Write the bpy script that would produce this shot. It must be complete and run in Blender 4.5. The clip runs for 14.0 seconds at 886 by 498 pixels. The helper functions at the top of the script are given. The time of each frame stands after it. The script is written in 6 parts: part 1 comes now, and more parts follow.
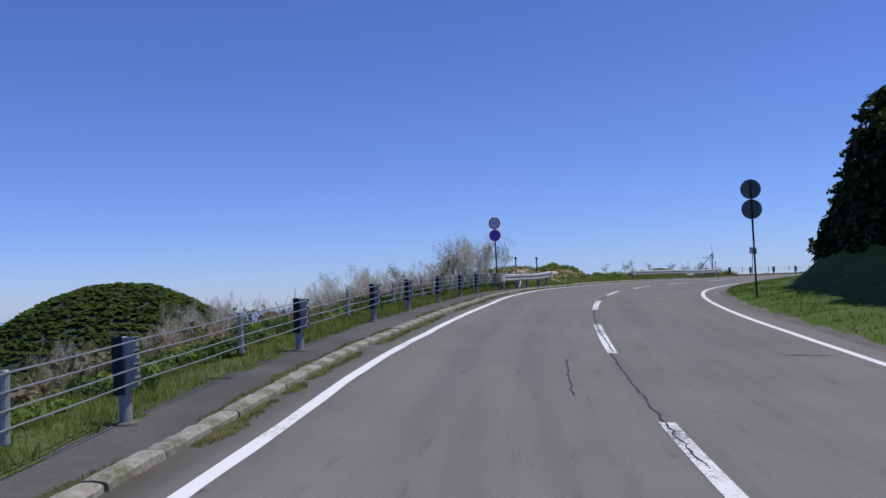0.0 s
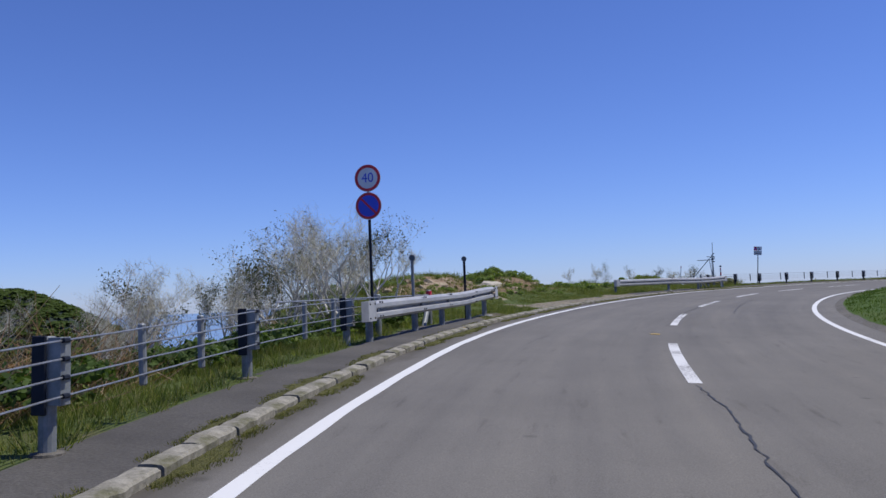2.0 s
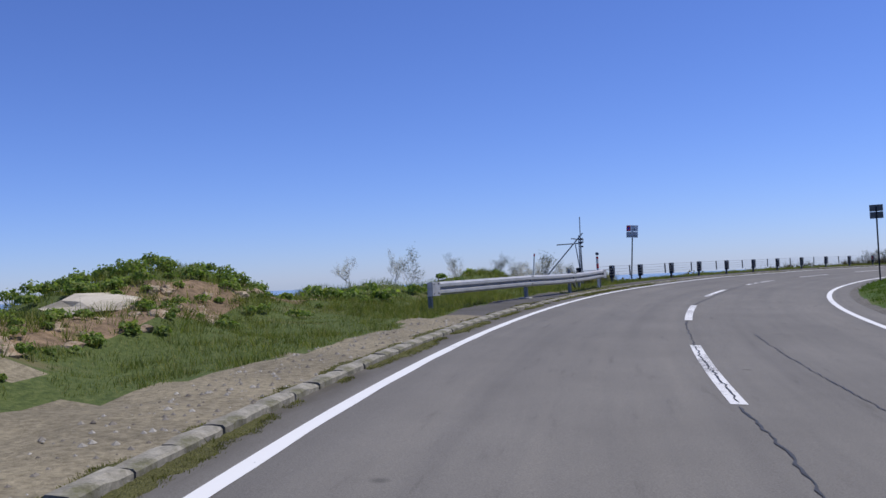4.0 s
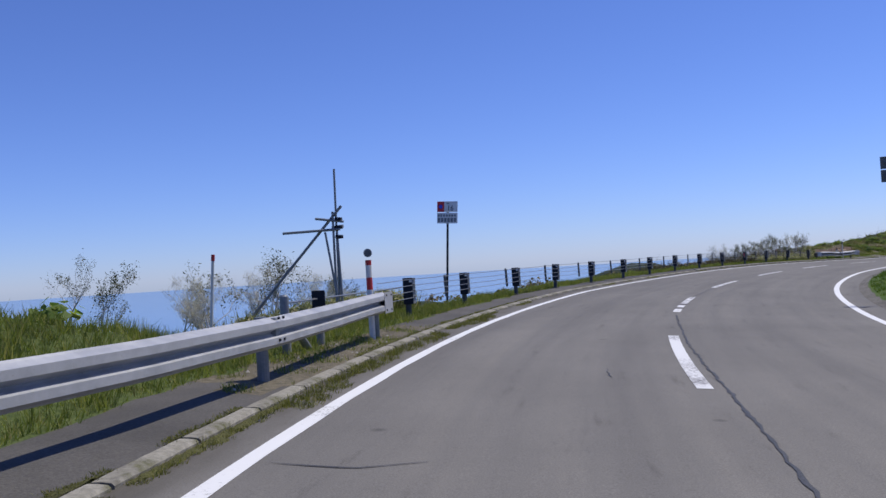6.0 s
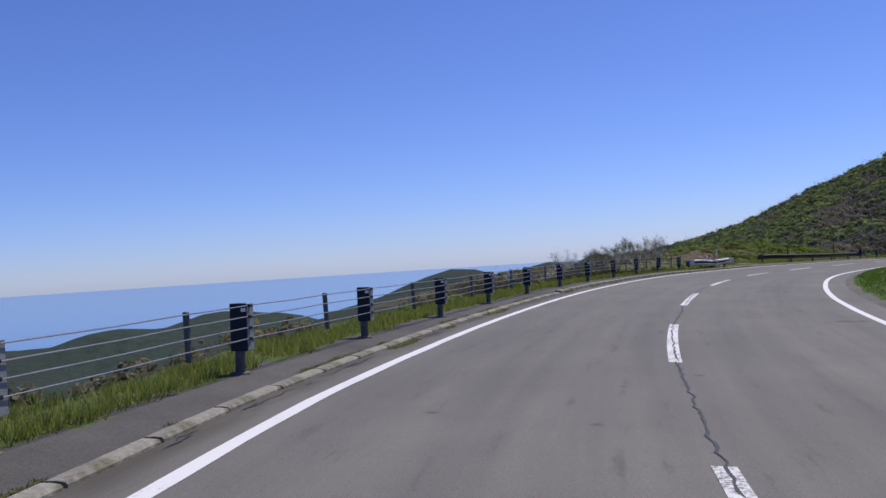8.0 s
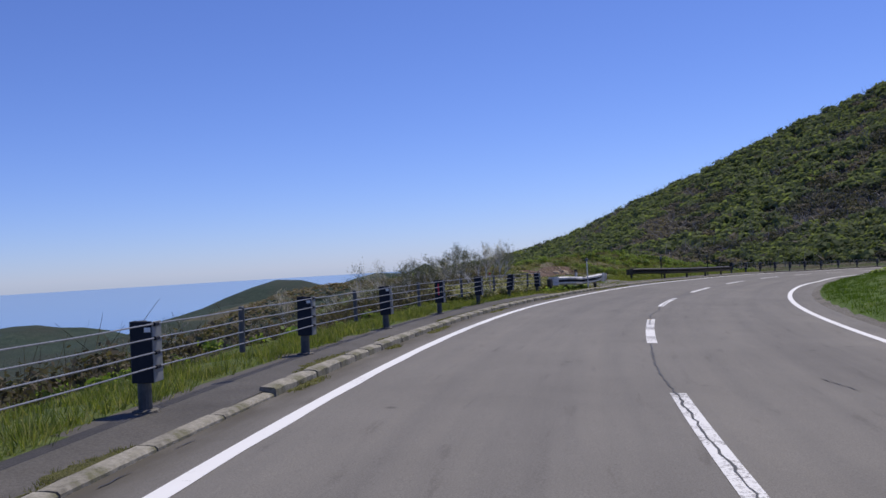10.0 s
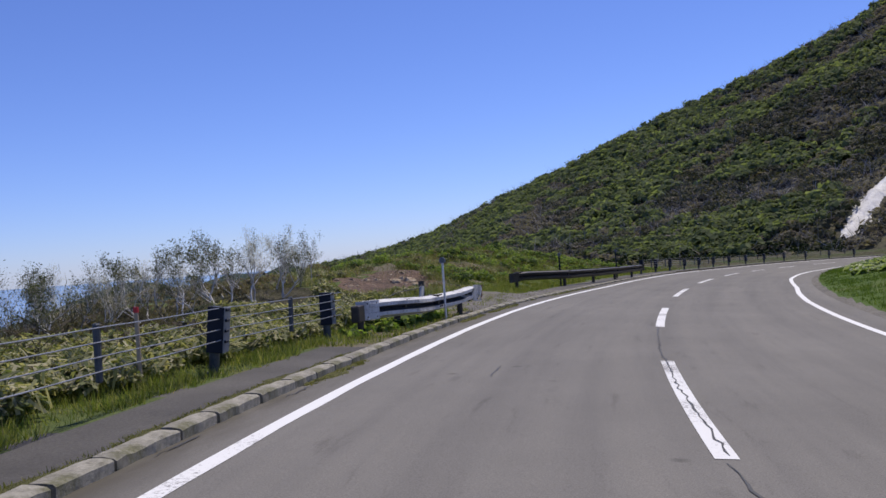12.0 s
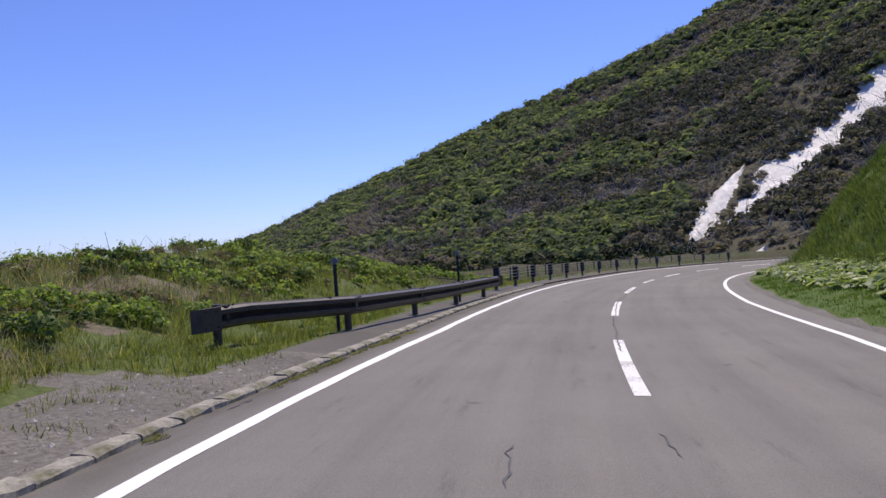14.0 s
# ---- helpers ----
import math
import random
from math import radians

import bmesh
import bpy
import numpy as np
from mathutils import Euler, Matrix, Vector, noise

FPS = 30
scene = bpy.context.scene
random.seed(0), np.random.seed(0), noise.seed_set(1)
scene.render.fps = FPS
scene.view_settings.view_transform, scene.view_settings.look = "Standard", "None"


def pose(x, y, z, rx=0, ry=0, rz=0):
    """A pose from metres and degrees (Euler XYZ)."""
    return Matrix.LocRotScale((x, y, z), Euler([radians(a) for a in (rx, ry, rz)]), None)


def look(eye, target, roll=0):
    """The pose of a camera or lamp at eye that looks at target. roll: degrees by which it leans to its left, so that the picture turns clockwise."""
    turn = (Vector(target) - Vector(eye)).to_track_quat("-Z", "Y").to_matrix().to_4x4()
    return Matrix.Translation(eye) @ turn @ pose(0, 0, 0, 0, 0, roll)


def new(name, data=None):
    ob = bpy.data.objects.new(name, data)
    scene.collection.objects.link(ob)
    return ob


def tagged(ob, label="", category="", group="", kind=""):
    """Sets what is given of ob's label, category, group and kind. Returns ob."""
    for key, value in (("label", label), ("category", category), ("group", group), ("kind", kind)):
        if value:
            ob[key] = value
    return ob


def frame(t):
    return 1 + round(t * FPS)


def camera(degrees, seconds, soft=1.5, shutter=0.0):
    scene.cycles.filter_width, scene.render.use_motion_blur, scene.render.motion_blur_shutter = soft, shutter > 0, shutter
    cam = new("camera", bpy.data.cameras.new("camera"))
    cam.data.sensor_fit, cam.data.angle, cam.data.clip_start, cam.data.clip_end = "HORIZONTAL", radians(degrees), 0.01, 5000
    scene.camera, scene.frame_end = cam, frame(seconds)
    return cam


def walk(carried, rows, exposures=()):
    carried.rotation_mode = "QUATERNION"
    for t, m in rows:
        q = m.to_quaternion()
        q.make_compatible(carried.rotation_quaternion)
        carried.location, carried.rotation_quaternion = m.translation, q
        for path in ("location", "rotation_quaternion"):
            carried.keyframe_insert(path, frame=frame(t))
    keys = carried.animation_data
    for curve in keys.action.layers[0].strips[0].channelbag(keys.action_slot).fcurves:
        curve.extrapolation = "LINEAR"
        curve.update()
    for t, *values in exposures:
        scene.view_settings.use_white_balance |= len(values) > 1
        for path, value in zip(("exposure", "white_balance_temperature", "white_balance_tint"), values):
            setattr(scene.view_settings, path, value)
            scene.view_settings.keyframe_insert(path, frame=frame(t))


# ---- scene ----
cam = camera(53.54, 14.0)
PATH = [
    (0.0, (0.000, 0.000, 0.087), (-0.000, 19.973, 1.121), -2.36),
    (0.5, (0.520, 5.931, 0.282), (0.679, 25.902, 1.356), -2.46),
    (1.0, (1.087, 11.641, 0.473), (1.507, 31.607, 1.551), -2.64),
    (1.5, (1.761, 17.181, 0.671), (2.672, 37.130, 1.759), -2.53),
    (2.0, (2.545, 22.627, 0.864), (4.039, 42.545, 1.897), -2.32),
    (2.5, (3.584, 28.074, 1.030), (6.036, 47.905, 1.877), -2.09),
    (3.0, (4.896, 33.424, 1.180), (8.292, 53.118, 1.966), -2.33),
    (3.5, (6.479, 38.581, 1.290), (10.964, 58.060, 1.954), -2.46),
    (4.0, (8.268, 43.497, 1.371), (13.845, 62.696, 1.942), -2.64),
    (4.5, (10.263, 48.157, 1.440), (16.881, 67.024, 1.940), -2.86),
    (5.0, (12.440, 52.568, 1.502), (20.055, 71.056, 1.946), -3.09),
    (5.5, (14.783, 56.740, 1.559), (23.372, 74.797, 1.957), -3.31),
    (6.0, (17.286, 60.680, 1.612), (26.850, 78.242, 1.965), -3.50),
    (6.5, (19.970, 64.385, 1.658), (30.515, 81.376, 1.963), -3.62),
    (7.0, (22.812, 67.884, 1.679), (34.331, 84.230, 2.006), -3.71),
    (7.5, (25.806, 71.197, 1.723), (38.051, 87.007, 2.033), -3.76),
    (8.0, (28.799, 74.228, 1.732), (41.692, 89.516, 1.974), -3.61),
    (8.5, (31.870, 77.072, 1.746), (45.482, 91.724, 1.931), -3.23),
    (9.0, (35.025, 79.720, 1.745), (49.345, 93.680, 1.946), -2.92),
    (9.5, (38.356, 82.271, 1.741), (53.343, 95.512, 1.966), -3.00),
    (10.0, (41.878, 84.711, 1.733), (57.460, 97.246, 1.980), -3.30),
    (10.5, (45.561, 87.030, 1.722), (61.654, 98.903, 1.973), -3.70),
    (11.0, (49.371, 89.224, 1.704), (65.897, 100.486, 1.927), -4.04),
    (11.5, (53.270, 91.284, 1.671), (70.179, 101.964, 1.821), -4.17),
    (12.0, (57.227, 93.196, 1.621), (74.517, 103.250, 1.636), -3.95),
    (12.5, (61.243, 94.900, 1.560), (78.965, 104.169, 1.453), -3.18),
    (13.0, (65.251, 96.401, 1.497), (83.394, 104.814, 1.288), -2.97),
    (13.5, (69.314, 97.716, 1.438), (87.848, 105.231, 1.277), -3.31),
    (14.0, (73.480, 98.884, 1.371), (92.290, 105.678, 1.198), -3.63),
]
walk(cam, [(t, look(eye, target, roll)) for t, eye, target, roll in PATH], [(0.0, 0.06, 6450, 9), (3.5, 0.08, 6500, 9), (6.5, 0.09, 6600, 10), (9.0, 0.02, 6750, 11), (11.5, 0.11, 6900, 11), (12.5, 0.17, 6950, 12), (13.0, 0.23, 7000, 13), (13.5, 0.37, 7050, 13), (14.0, 0.38, 7050, 15)])

# ---- world, sun ----
SUN_AZ, SUN_EL = 90.0, 62.0          # degrees, azimuth from +y towards +x
world = bpy.data.worlds.new("sky")
scene.world = world
world.use_nodes = True
wn = world.node_tree
sky = wn.nodes.new("ShaderNodeTexSky")
sky.sky_type = 'NISHITA'
sky.sun_disc = False
sky.sun_elevation, sky.sun_rotation = radians(SUN_EL), radians(SUN_AZ)
sky.altitude, sky.air_density, sky.dust_density, sky.ozone_density = 1600, 1.05, 0.4, 3.0
wn.nodes["Background"].inputs["Strength"].default_value = 0.098
tint = wn.nodes.new("ShaderNodeMix")
tint.data_type, tint.blend_type = 'RGBA', 'MULTIPLY'
tint.inputs["Factor"].default_value = 1.0
tint.inputs["B"].default_value = (0.62, 0.745, 1.28, 1)      # clear, deep blue northern air
wn.links.new(sky.outputs["Color"], tint.inputs["A"])
wn.links.new(tint.outputs["Result"], wn.nodes["Background"].inputs["Color"])
sun_data = bpy.data.lights.new("sun", 'SUN')
sun_data.energy, sun_data.angle, sun_data.color = 3.6, radians(0.53), (1.0, 0.945, 0.85)
sun = new("sun", sun_data)
to_sun = Vector((math.sin(radians(SUN_AZ)) * math.cos(radians(SUN_EL)), math.cos(radians(SUN_AZ)) * math.cos(radians(SUN_EL)), math.sin(radians(SUN_EL))))
sun.matrix_world = look(to_sun * 100, (0, 0, 0))


# ---- materials ----
def mat(name, build, rough=0.8, metal=0.0, spec=0.5):
    m = bpy.data.materials.new(name)
    m.use_nodes = True
    nt = m.node_tree
    p = nt.nodes["Principled BSDF"]
    p.inputs["Roughness"].default_value, p.inputs["Metallic"].default_value = rough, metal
    p.inputs["Specular IOR Level"].default_value = spec
    build(nt, p)
    return m


def node(nt, kind, **vals):
    n = nt.nodes.new("ShaderNode" + kind)
    for k, v in vals.items():
        n.inputs[k.replace("_", " ")].default_value = v
    return n


def coords(nt):
    return nt.nodes.new("ShaderNodeTexCoord").outputs["Object"]


def noise_of(nt, scale, detail=4.0, rough=0.6, stretch=None):
    n = node(nt, "TexNoise", Scale=scale, Detail=detail, Roughness=rough)
    c = coords(nt)
    if stretch:
        mp = nt.nodes.new("ShaderNodeMapping")
        mp.inputs["Scale"].default_value = stretch
        nt.links.new(c, mp.inputs["Vector"])
        c = mp.outputs["Vector"]
    nt.links.new(c, n.inputs["Vector"])
    return n.outputs["Fac"]


def ramp(nt, fac, stops):
    r = nt.nodes.new("ShaderNodeValToRGB")
    e = r.color_ramp.elements
    while len(e) < len(stops):
        e.new(0.5)
    for el, (pos, col) in zip(e, stops):
        el.position, el.color = pos, (*col, 1) if len(col) == 3 else col
    nt.links.new(fac, r.inputs["Fac"])
    return r.outputs["Color"]


def mix(nt, fac, a, b, how='MIX'):
    m = nt.nodes.new("ShaderNodeMix")
    m.data_type, m.blend_type = 'RGBA', how
    for sock, v in ((m.inputs["Factor"], fac), (m.inputs["A"], a), (m.inputs["B"], b)):
        if isinstance(v, (int, float)):
            sock.default_value = v
        elif isinstance(v, tuple):
            sock.default_value = (*v, 1)
        else:
            nt.links.new(v, sock)
    return m.outputs["Result"]


def bump(nt, p, fac, strength, dist):
    b = node(nt, "Bump", Strength=strength, Distance=dist)
    nt.links.new(fac, b.inputs["Height"])
    nt.links.new(b.outputs["Normal"], p.inputs["Normal"])


def two_tone(a, b, fine, coarse, bmp=0.3, dist=0.01, dark=0.75):
    """Grain at one scale between two colours, stains at another."""
    def build(nt, p):
        f = noise_of(nt, fine, 6, 0.7)
        c = mix(nt, ramp(nt, f, [(0.35, (0, 0, 0)), (0.65, (1, 1, 1))]), a, b)
        g = noise_of(nt, coarse, 5, 0.6)
        c = mix(nt, ramp(nt, g, [(0.35, (0, 0, 0)), (0.7, (1, 1, 1))]), c, mix(nt, 1.0, c, (dark, dark, dark), 'MULTIPLY'))
        nt.links.new(c, p.inputs["Base Color"])
        bump(nt, p, f, bmp, dist)
    return build


def random_tone(cols, fine=8.0, rough_var=False):
    """Colour picked for each loose piece of a mesh."""
    def build(nt, p):
        g = nt.nodes.new("ShaderNodeNewGeometry")
        stops = [(i / max(1, len(cols) - 1), c) for i, c in enumerate(cols)]
        c = ramp(nt, g.outputs["Random Per Island"], stops)
        f = noise_of(nt, fine, 3)
        c = mix(nt, 1.0, c, ramp(nt, f, [(0.3, (0.72, 0.72, 0.72)), (0.7, (1.1, 1.1, 1.1))]), 'MULTIPLY')
        nt.links.new(c, p.inputs["Base Color"])
    return build


def leafy(cols, fine=8.0, shine=0.35):
    """Leaves: a colour for each leaf, and light that shines through."""
    def build(nt, p):
        random_tone(cols, fine)(nt, p)
        col = p.inputs["Base Color"].links[0].from_socket
        tr = nt.nodes.new("ShaderNodeBsdfTranslucent")
        nt.links.new(mix(nt, 1.0, col, (1.25, 1.3, 0.7), 'MULTIPLY'), tr.inputs["Color"])
        ms = nt.nodes.new("ShaderNodeMixShader")
        ms.inputs[0].default_value = shine
        nt.links.new(p.outputs[0], ms.inputs[1])
        nt.links.new(tr.outputs[0], ms.inputs[2])
        nt.links.new(ms.outputs[0], nt.nodes["Material Output"].inputs["Surface"])
    return build


def along_road(nt, ks, kd):
    """Road coordinates, stretched along the lane."""
    uv = nt.nodes.new("ShaderNodeUVMap")
    uv.uv_map = "along"
    mp = nt.nodes.new("ShaderNodeMapping")
    mp.inputs["Scale"].default_value = (ks, kd, 1)
    nt.links.new(uv.outputs["UV"], mp.inputs["Vector"])
    return mp.outputs["Vector"]


def lane_noise(nt, ks, kd, detail=4.0):
    n = node(nt, "TexNoise", Scale=1.0, Detail=detail, Roughness=0.6)
    nt.links.new(along_road(nt, ks, kd), n.inputs["Vector"])
    return n.outputs["Fac"]


def asphalt_build(nt, p):
    f = noise_of(nt, 90, 3, 0.7)
    c = ramp(nt, f, [(0.3, (0.116, 0.11, 0.1)), (0.52, (0.161, 0.153, 0.14)), (0.75, (0.213, 0.203, 0.187))])
    g = noise_of(nt, 0.35, 5, 0.65)
    c = mix(nt, 1.0, c, ramp(nt, g, [(0.3, (0.88, 0.88, 0.88)), (0.7, (1.08, 1.08, 1.08))]), 'MULTIPLY')
    # wheel tracks and drips along the lanes
    w = lane_noise(nt, 0.05, 1.6)
    c = mix(nt, 1.0, c, ramp(nt, w, [(0.3, (0.84, 0.84, 0.85)), (0.5, (1, 1, 1)), (0.72, (1.13, 1.12, 1.1))]), 'MULTIPLY')
    w = lane_noise(nt, 0.7, 5.0, 6.0)
    c = mix(nt, 1.0, c, ramp(nt, w, [(0.28, (0.74, 0.73, 0.72)), (0.4, (1, 1, 1)), (0.75, (1.06, 1.06, 1.05))]), 'MULTIPLY')
    # oil spots
    v = node(nt, "TexVoronoi", Scale=0.9)
    nt.links.new(coords(nt), v.inputs["Vector"])
    c = mix(nt, 1.0, c, ramp(nt, v.outputs["Distance"], [(0.02, (0.6, 0.6, 0.6)), (0.07, (1, 1, 1))]), 'MULTIPLY')
    # silt swept against the kerb
    sep = nt.nodes.new("ShaderNodeSeparateXYZ")
    nt.links.new(along_road(nt, 1, 1), sep.inputs[0])
    mr = node(nt, "MapRange")
    for k, q in (("From Min", -3.16), ("From Max", -3.5), ("To Min", 0.0), ("To Max", 0.9)):
        mr.inputs[k].default_value = q
    nt.links.new(sep.outputs["Y"], mr.inputs["Value"])
    ml = nt.nodes.new("ShaderNodeMath")
    ml.operation = 'MULTIPLY'
    nt.links.new(mr.outputs["Result"], ml.inputs[0])
    nt.links.new(ramp(nt, lane_noise(nt, 0.8, 3.0, 6.0), [(0.28, (0.25, 0.25, 0.25)), (0.58, (1, 1, 1))]), ml.inputs[1])
    c = mix(nt, ml.outputs[0], c, (0.072, 0.064, 0.05))
    nt.links.new(c, p.inputs["Base Color"])
    bump(nt, p, f, 0.25, 0.004)


def paint_build(nt, p):
    f = noise_of(nt, 30, 7, 0.8)
    g = noise_of(nt, 0.9, 4, 0.6)
    wear = nt.nodes.new("ShaderNodeMath")
    wear.operation = 'MULTIPLY'
    nt.links.new(f, wear.inputs[0])
    nt.links.new(ramp(nt, g, [(0.35, (0.8, 0.8, 0.8)), (0.68, (1.28, 1.28, 1.28))]), wear.inputs[1])
    c = ramp(nt, wear.outputs[0], [(0.0, (0.74, 0.74, 0.73)), (0.53, (0.69, 0.69, 0.68)), (0.6, (0.38, 0.37, 0.36)), (0.67, (0.16, 0.15, 0.14))])
    nt.links.new(c, p.inputs["Base Color"])


def edge_paint_build(nt, p):
    f = noise_of(nt, 24, 7, 0.8)
    g = noise_of(nt, 0.5, 5, 0.6)
    wear = nt.nodes.new("ShaderNodeMath")
    wear.operation = 'MULTIPLY'
    nt.links.new(f, wear.inputs[0])
    nt.links.new(ramp(nt, g, [(0.35, (0.7, 0.7, 0.7)), (0.68, (1.2, 1.2, 1.2))]), wear.inputs[1])
    c = ramp(nt, wear.outputs[0], [(0.0, (0.76, 0.76, 0.75)), (0.6, (0.72, 0.72, 0.71)), (0.68, (0.36, 0.35, 0.34)), (0.75, (0.17, 0.16, 0.15))])
    nt.links.new(c, p.inputs["Base Color"])


def steel_build(nt, p):
    f = noise_of(nt, 3.0, 6, 0.7)
    c = ramp(nt, f, [(0.3, (0.31, 0.32, 0.34)), (0.55, (0.42, 0.43, 0.45)), (0.8, (0.5, 0.51, 0.52))])
    g = noise_of(nt, 22, 6, 0.75)
    c = mix(nt, ramp(nt, g, [(0.64, (0, 0, 0)), (0.74, (1, 1, 1))]), c, (0.22, 0.16, 0.12))
    nt.links.new(c, p.inputs["Base Color"])
    nt.links.new(ramp(nt, f, [(0.3, (0.42, 0.42, 0.42)), (0.8, (0.62, 0.62, 0.62))]), p.inputs["Roughness"])


def sea_build(nt, p):
    g = node(nt, "TexNoise", Scale=0.004, Detail=4.0)
    nt.links.new(coords(nt), g.inputs["Vector"])
    nt.links.new(ramp(nt, g.outputs["Fac"], [(0.3, (0.06, 0.13, 0.27)), (0.7, (0.08, 0.155, 0.3))]), p.inputs["Base Color"])


def ground_build(nt, p):
    f = noise_of(nt, 14, 5, 0.7)
    c = ramp(nt, f, [(0.3, (0.04, 0.06, 0.018)), (0.5, (0.078, 0.106, 0.03)), (0.72, (0.135, 0.155, 0.055))])
    g = noise_of(nt, 0.6, 5, 0.6)
    c = mix(nt, ramp(nt, g, [(0.58, (0, 0, 0)), (0.72, (1, 1, 1))]), c, (0.15, 0.13, 0.07))
    nt.links.new(c, p.inputs["Base Color"])
    bump(nt, p, f, 0.6, 0.05)


def far_build(nt, p):
    f = noise_of(nt, 0.16, 6, 0.7)
    # Greens lean to blue: some distance haze is put into the colour.
    c = ramp(nt, f, [(0.3, (0.026, 0.042, 0.034)), (0.5, (0.04, 0.06, 0.046)), (0.75, (0.062, 0.082, 0.06))])
    g = noise_of(nt, 0.02, 4, 0.6)
    c = mix(nt, ramp(nt, g, [(0.45, (0, 0, 0)), (0.6, (1, 1, 1))]), c, (0.045, 0.056, 0.046))
    nt.links.new(c, p.inputs["Base Color"])
    bump(nt, p, f, 1.0, 2.0)


M_ASPHALT = mat("asphalt", asphalt_build, 0.85, 0, 0.3)
M_ASPHALT_OLD = mat("old_asphalt", two_tone((0.08, 0.075, 0.069), (0.138, 0.13, 0.119), 45, 0.7, 0.5, 0.008, 0.62), 0.9, 0, 0.3)
M_PATCH = mat("asphalt_patch", two_tone((0.09, 0.085, 0.08), (0.155, 0.147, 0.136), 60, 5, 0.4, 0.004, 0.8), 0.9, 0, 0.3)
M_PAINT = mat("road_paint", paint_build, 0.6)
M_EDGE = mat("edge_line_paint", edge_paint_build, 0.6)
M_YELLOW = mat("yellow_paint", two_tone((0.75, 0.5, 0.06), (0.6, 0.4, 0.08), 30, 3), 0.6)
# Dark fill for sealed cracks and for a painted pole shadow.
M_STREAK = mat("crack_and_shadow_fill", two_tone((0.025, 0.025, 0.027), (0.05, 0.05, 0.05), 30, 3), 0.6)
def kerb_build(nt, p):
    two_tone((0.22, 0.207, 0.17), (0.4, 0.378, 0.32), 13, 0.9, 0.8, 0.016, 0.6)(nt, p)
    c = p.inputs["Base Color"].links[0].from_socket
    moss = noise_of(nt, 2.6, 7, 0.72)
    c = mix(nt, ramp(nt, moss, [(0.52, (0, 0, 0)), (0.64, (0.85, 0.85, 0.85))]), c, (0.115, 0.115, 0.05))
    soot = noise_of(nt, 5.5, 6, 0.75)
    c = mix(nt, ramp(nt, soot, [(0.56, (0, 0, 0)), (0.68, (0.8, 0.8, 0.8))]), c, (0.1, 0.092, 0.075))
    nt.links.new(c, p.inputs["Base Color"])


M_KERB = mat("kerb_concrete", kerb_build, 0.9, 0, 0.3)
M_STAKE = mat("pale_wood", two_tone((0.42, 0.31, 0.2), (0.56, 0.44, 0.3), 14, 3, 0.2, 0.003), 0.8)
M_CONCRETE = mat("concrete", two_tone((0.3, 0.3, 0.28), (0.42, 0.42, 0.4), 25, 3, 0.4, 0.006), 0.9)
M_STEEL = mat("galvanised_steel", steel_build, 0.6, 0.12)
def scraped_build(nt, p):
    f = noise_of(nt, 4.0, 6, 0.7, (1, 1, 0.4))
    c = ramp(nt, f, [(0.27, (0.1, 0.085, 0.075)), (0.36, (0.36, 0.36, 0.365)), (0.5, (0.55, 0.555, 0.56)), (0.75, (0.72, 0.72, 0.72))])
    g = noise_of(nt, 25, 5, 0.75)
    c = mix(nt, ramp(nt, g, [(0.58, (0, 0, 0)), (0.68, (1, 1, 1))]), c, (0.16, 0.09, 0.06))
    nt.links.new(c, p.inputs["Base Color"])


# Dark steel colour for the painted shade in the bent rail's hollow.
M_HOLLOW_SHADE = mat("shaded_hollow_steel", two_tone((0.04, 0.043, 0.052), (0.085, 0.09, 0.1), 8, 2, 0.2, 0.003, 0.7), 0.7)
M_SCRAPED = mat("scraped_white_rail", scraped_build, 0.55, 0.1)
M_DARK = mat("dark_navy_coating", two_tone((0.01, 0.014, 0.026), (0.018, 0.023, 0.036), 12, 3, 0.1, 0.002), 0.6, 0, 0.25)
M_POST = mat("grey_post_pipe", two_tone((0.19, 0.215, 0.235), (0.3, 0.32, 0.34), 9, 2, 0.1, 0.003), 0.55, 0.2)
M_BROWN = mat("dark_brown_rail", two_tone((0.035, 0.03, 0.028), (0.07, 0.06, 0.052), 10, 1.5, 0.2, 0.003), 0.5, 0.2)
M_PIPE_DARK = mat("dark_grey_pipe", two_tone((0.045, 0.055, 0.065), (0.1, 0.11, 0.12), 9, 2, 0.1, 0.003), 0.5, 0.2)
M_TAPE = mat("bright_red_tape", two_tone((0.7, 0.02, 0.05), (0.8, 0.04, 0.08), 12, 2, 0.0, 0.001), 0.5)
M_CABLE = mat("wire_rope", two_tone((0.26, 0.27, 0.28), (0.42, 0.43, 0.44), 40, 4, 0.3, 0.003), 0.45, 0.5)
M_WHITE = mat("white_coating", two_tone((0.72, 0.72, 0.7), (0.8, 0.8, 0.78), 12, 2, 0.1, 0.002), 0.5)
M_RED = mat("red_coating", two_tone((0.5, 0.02, 0.025), (0.62, 0.035, 0.035), 12, 2, 0.1, 0.002), 0.5)
M_SIGN_RED = mat("sign_red", two_tone((0.68, 0.02, 0.035), (0.75, 0.025, 0.045), 8, 2, 0.0, 0.001), 0.45)
M_SIGN_BLUE = mat("sign_blue", two_tone((0.035, 0.075, 0.66), (0.04, 0.09, 0.74), 8, 2, 0.0, 0.001), 0.45)
M_SIGN_WHITE = mat("sign_white", two_tone((0.8, 0.81, 0.82), (0.86, 0.87, 0.87), 8, 2, 0.0, 0.001), 0.45)
M_SIGN_GREY = mat("sign_back", two_tone((0.1, 0.11, 0.12), (0.15, 0.16, 0.17), 8, 2, 0.0, 0.001), 0.5, 0.3)
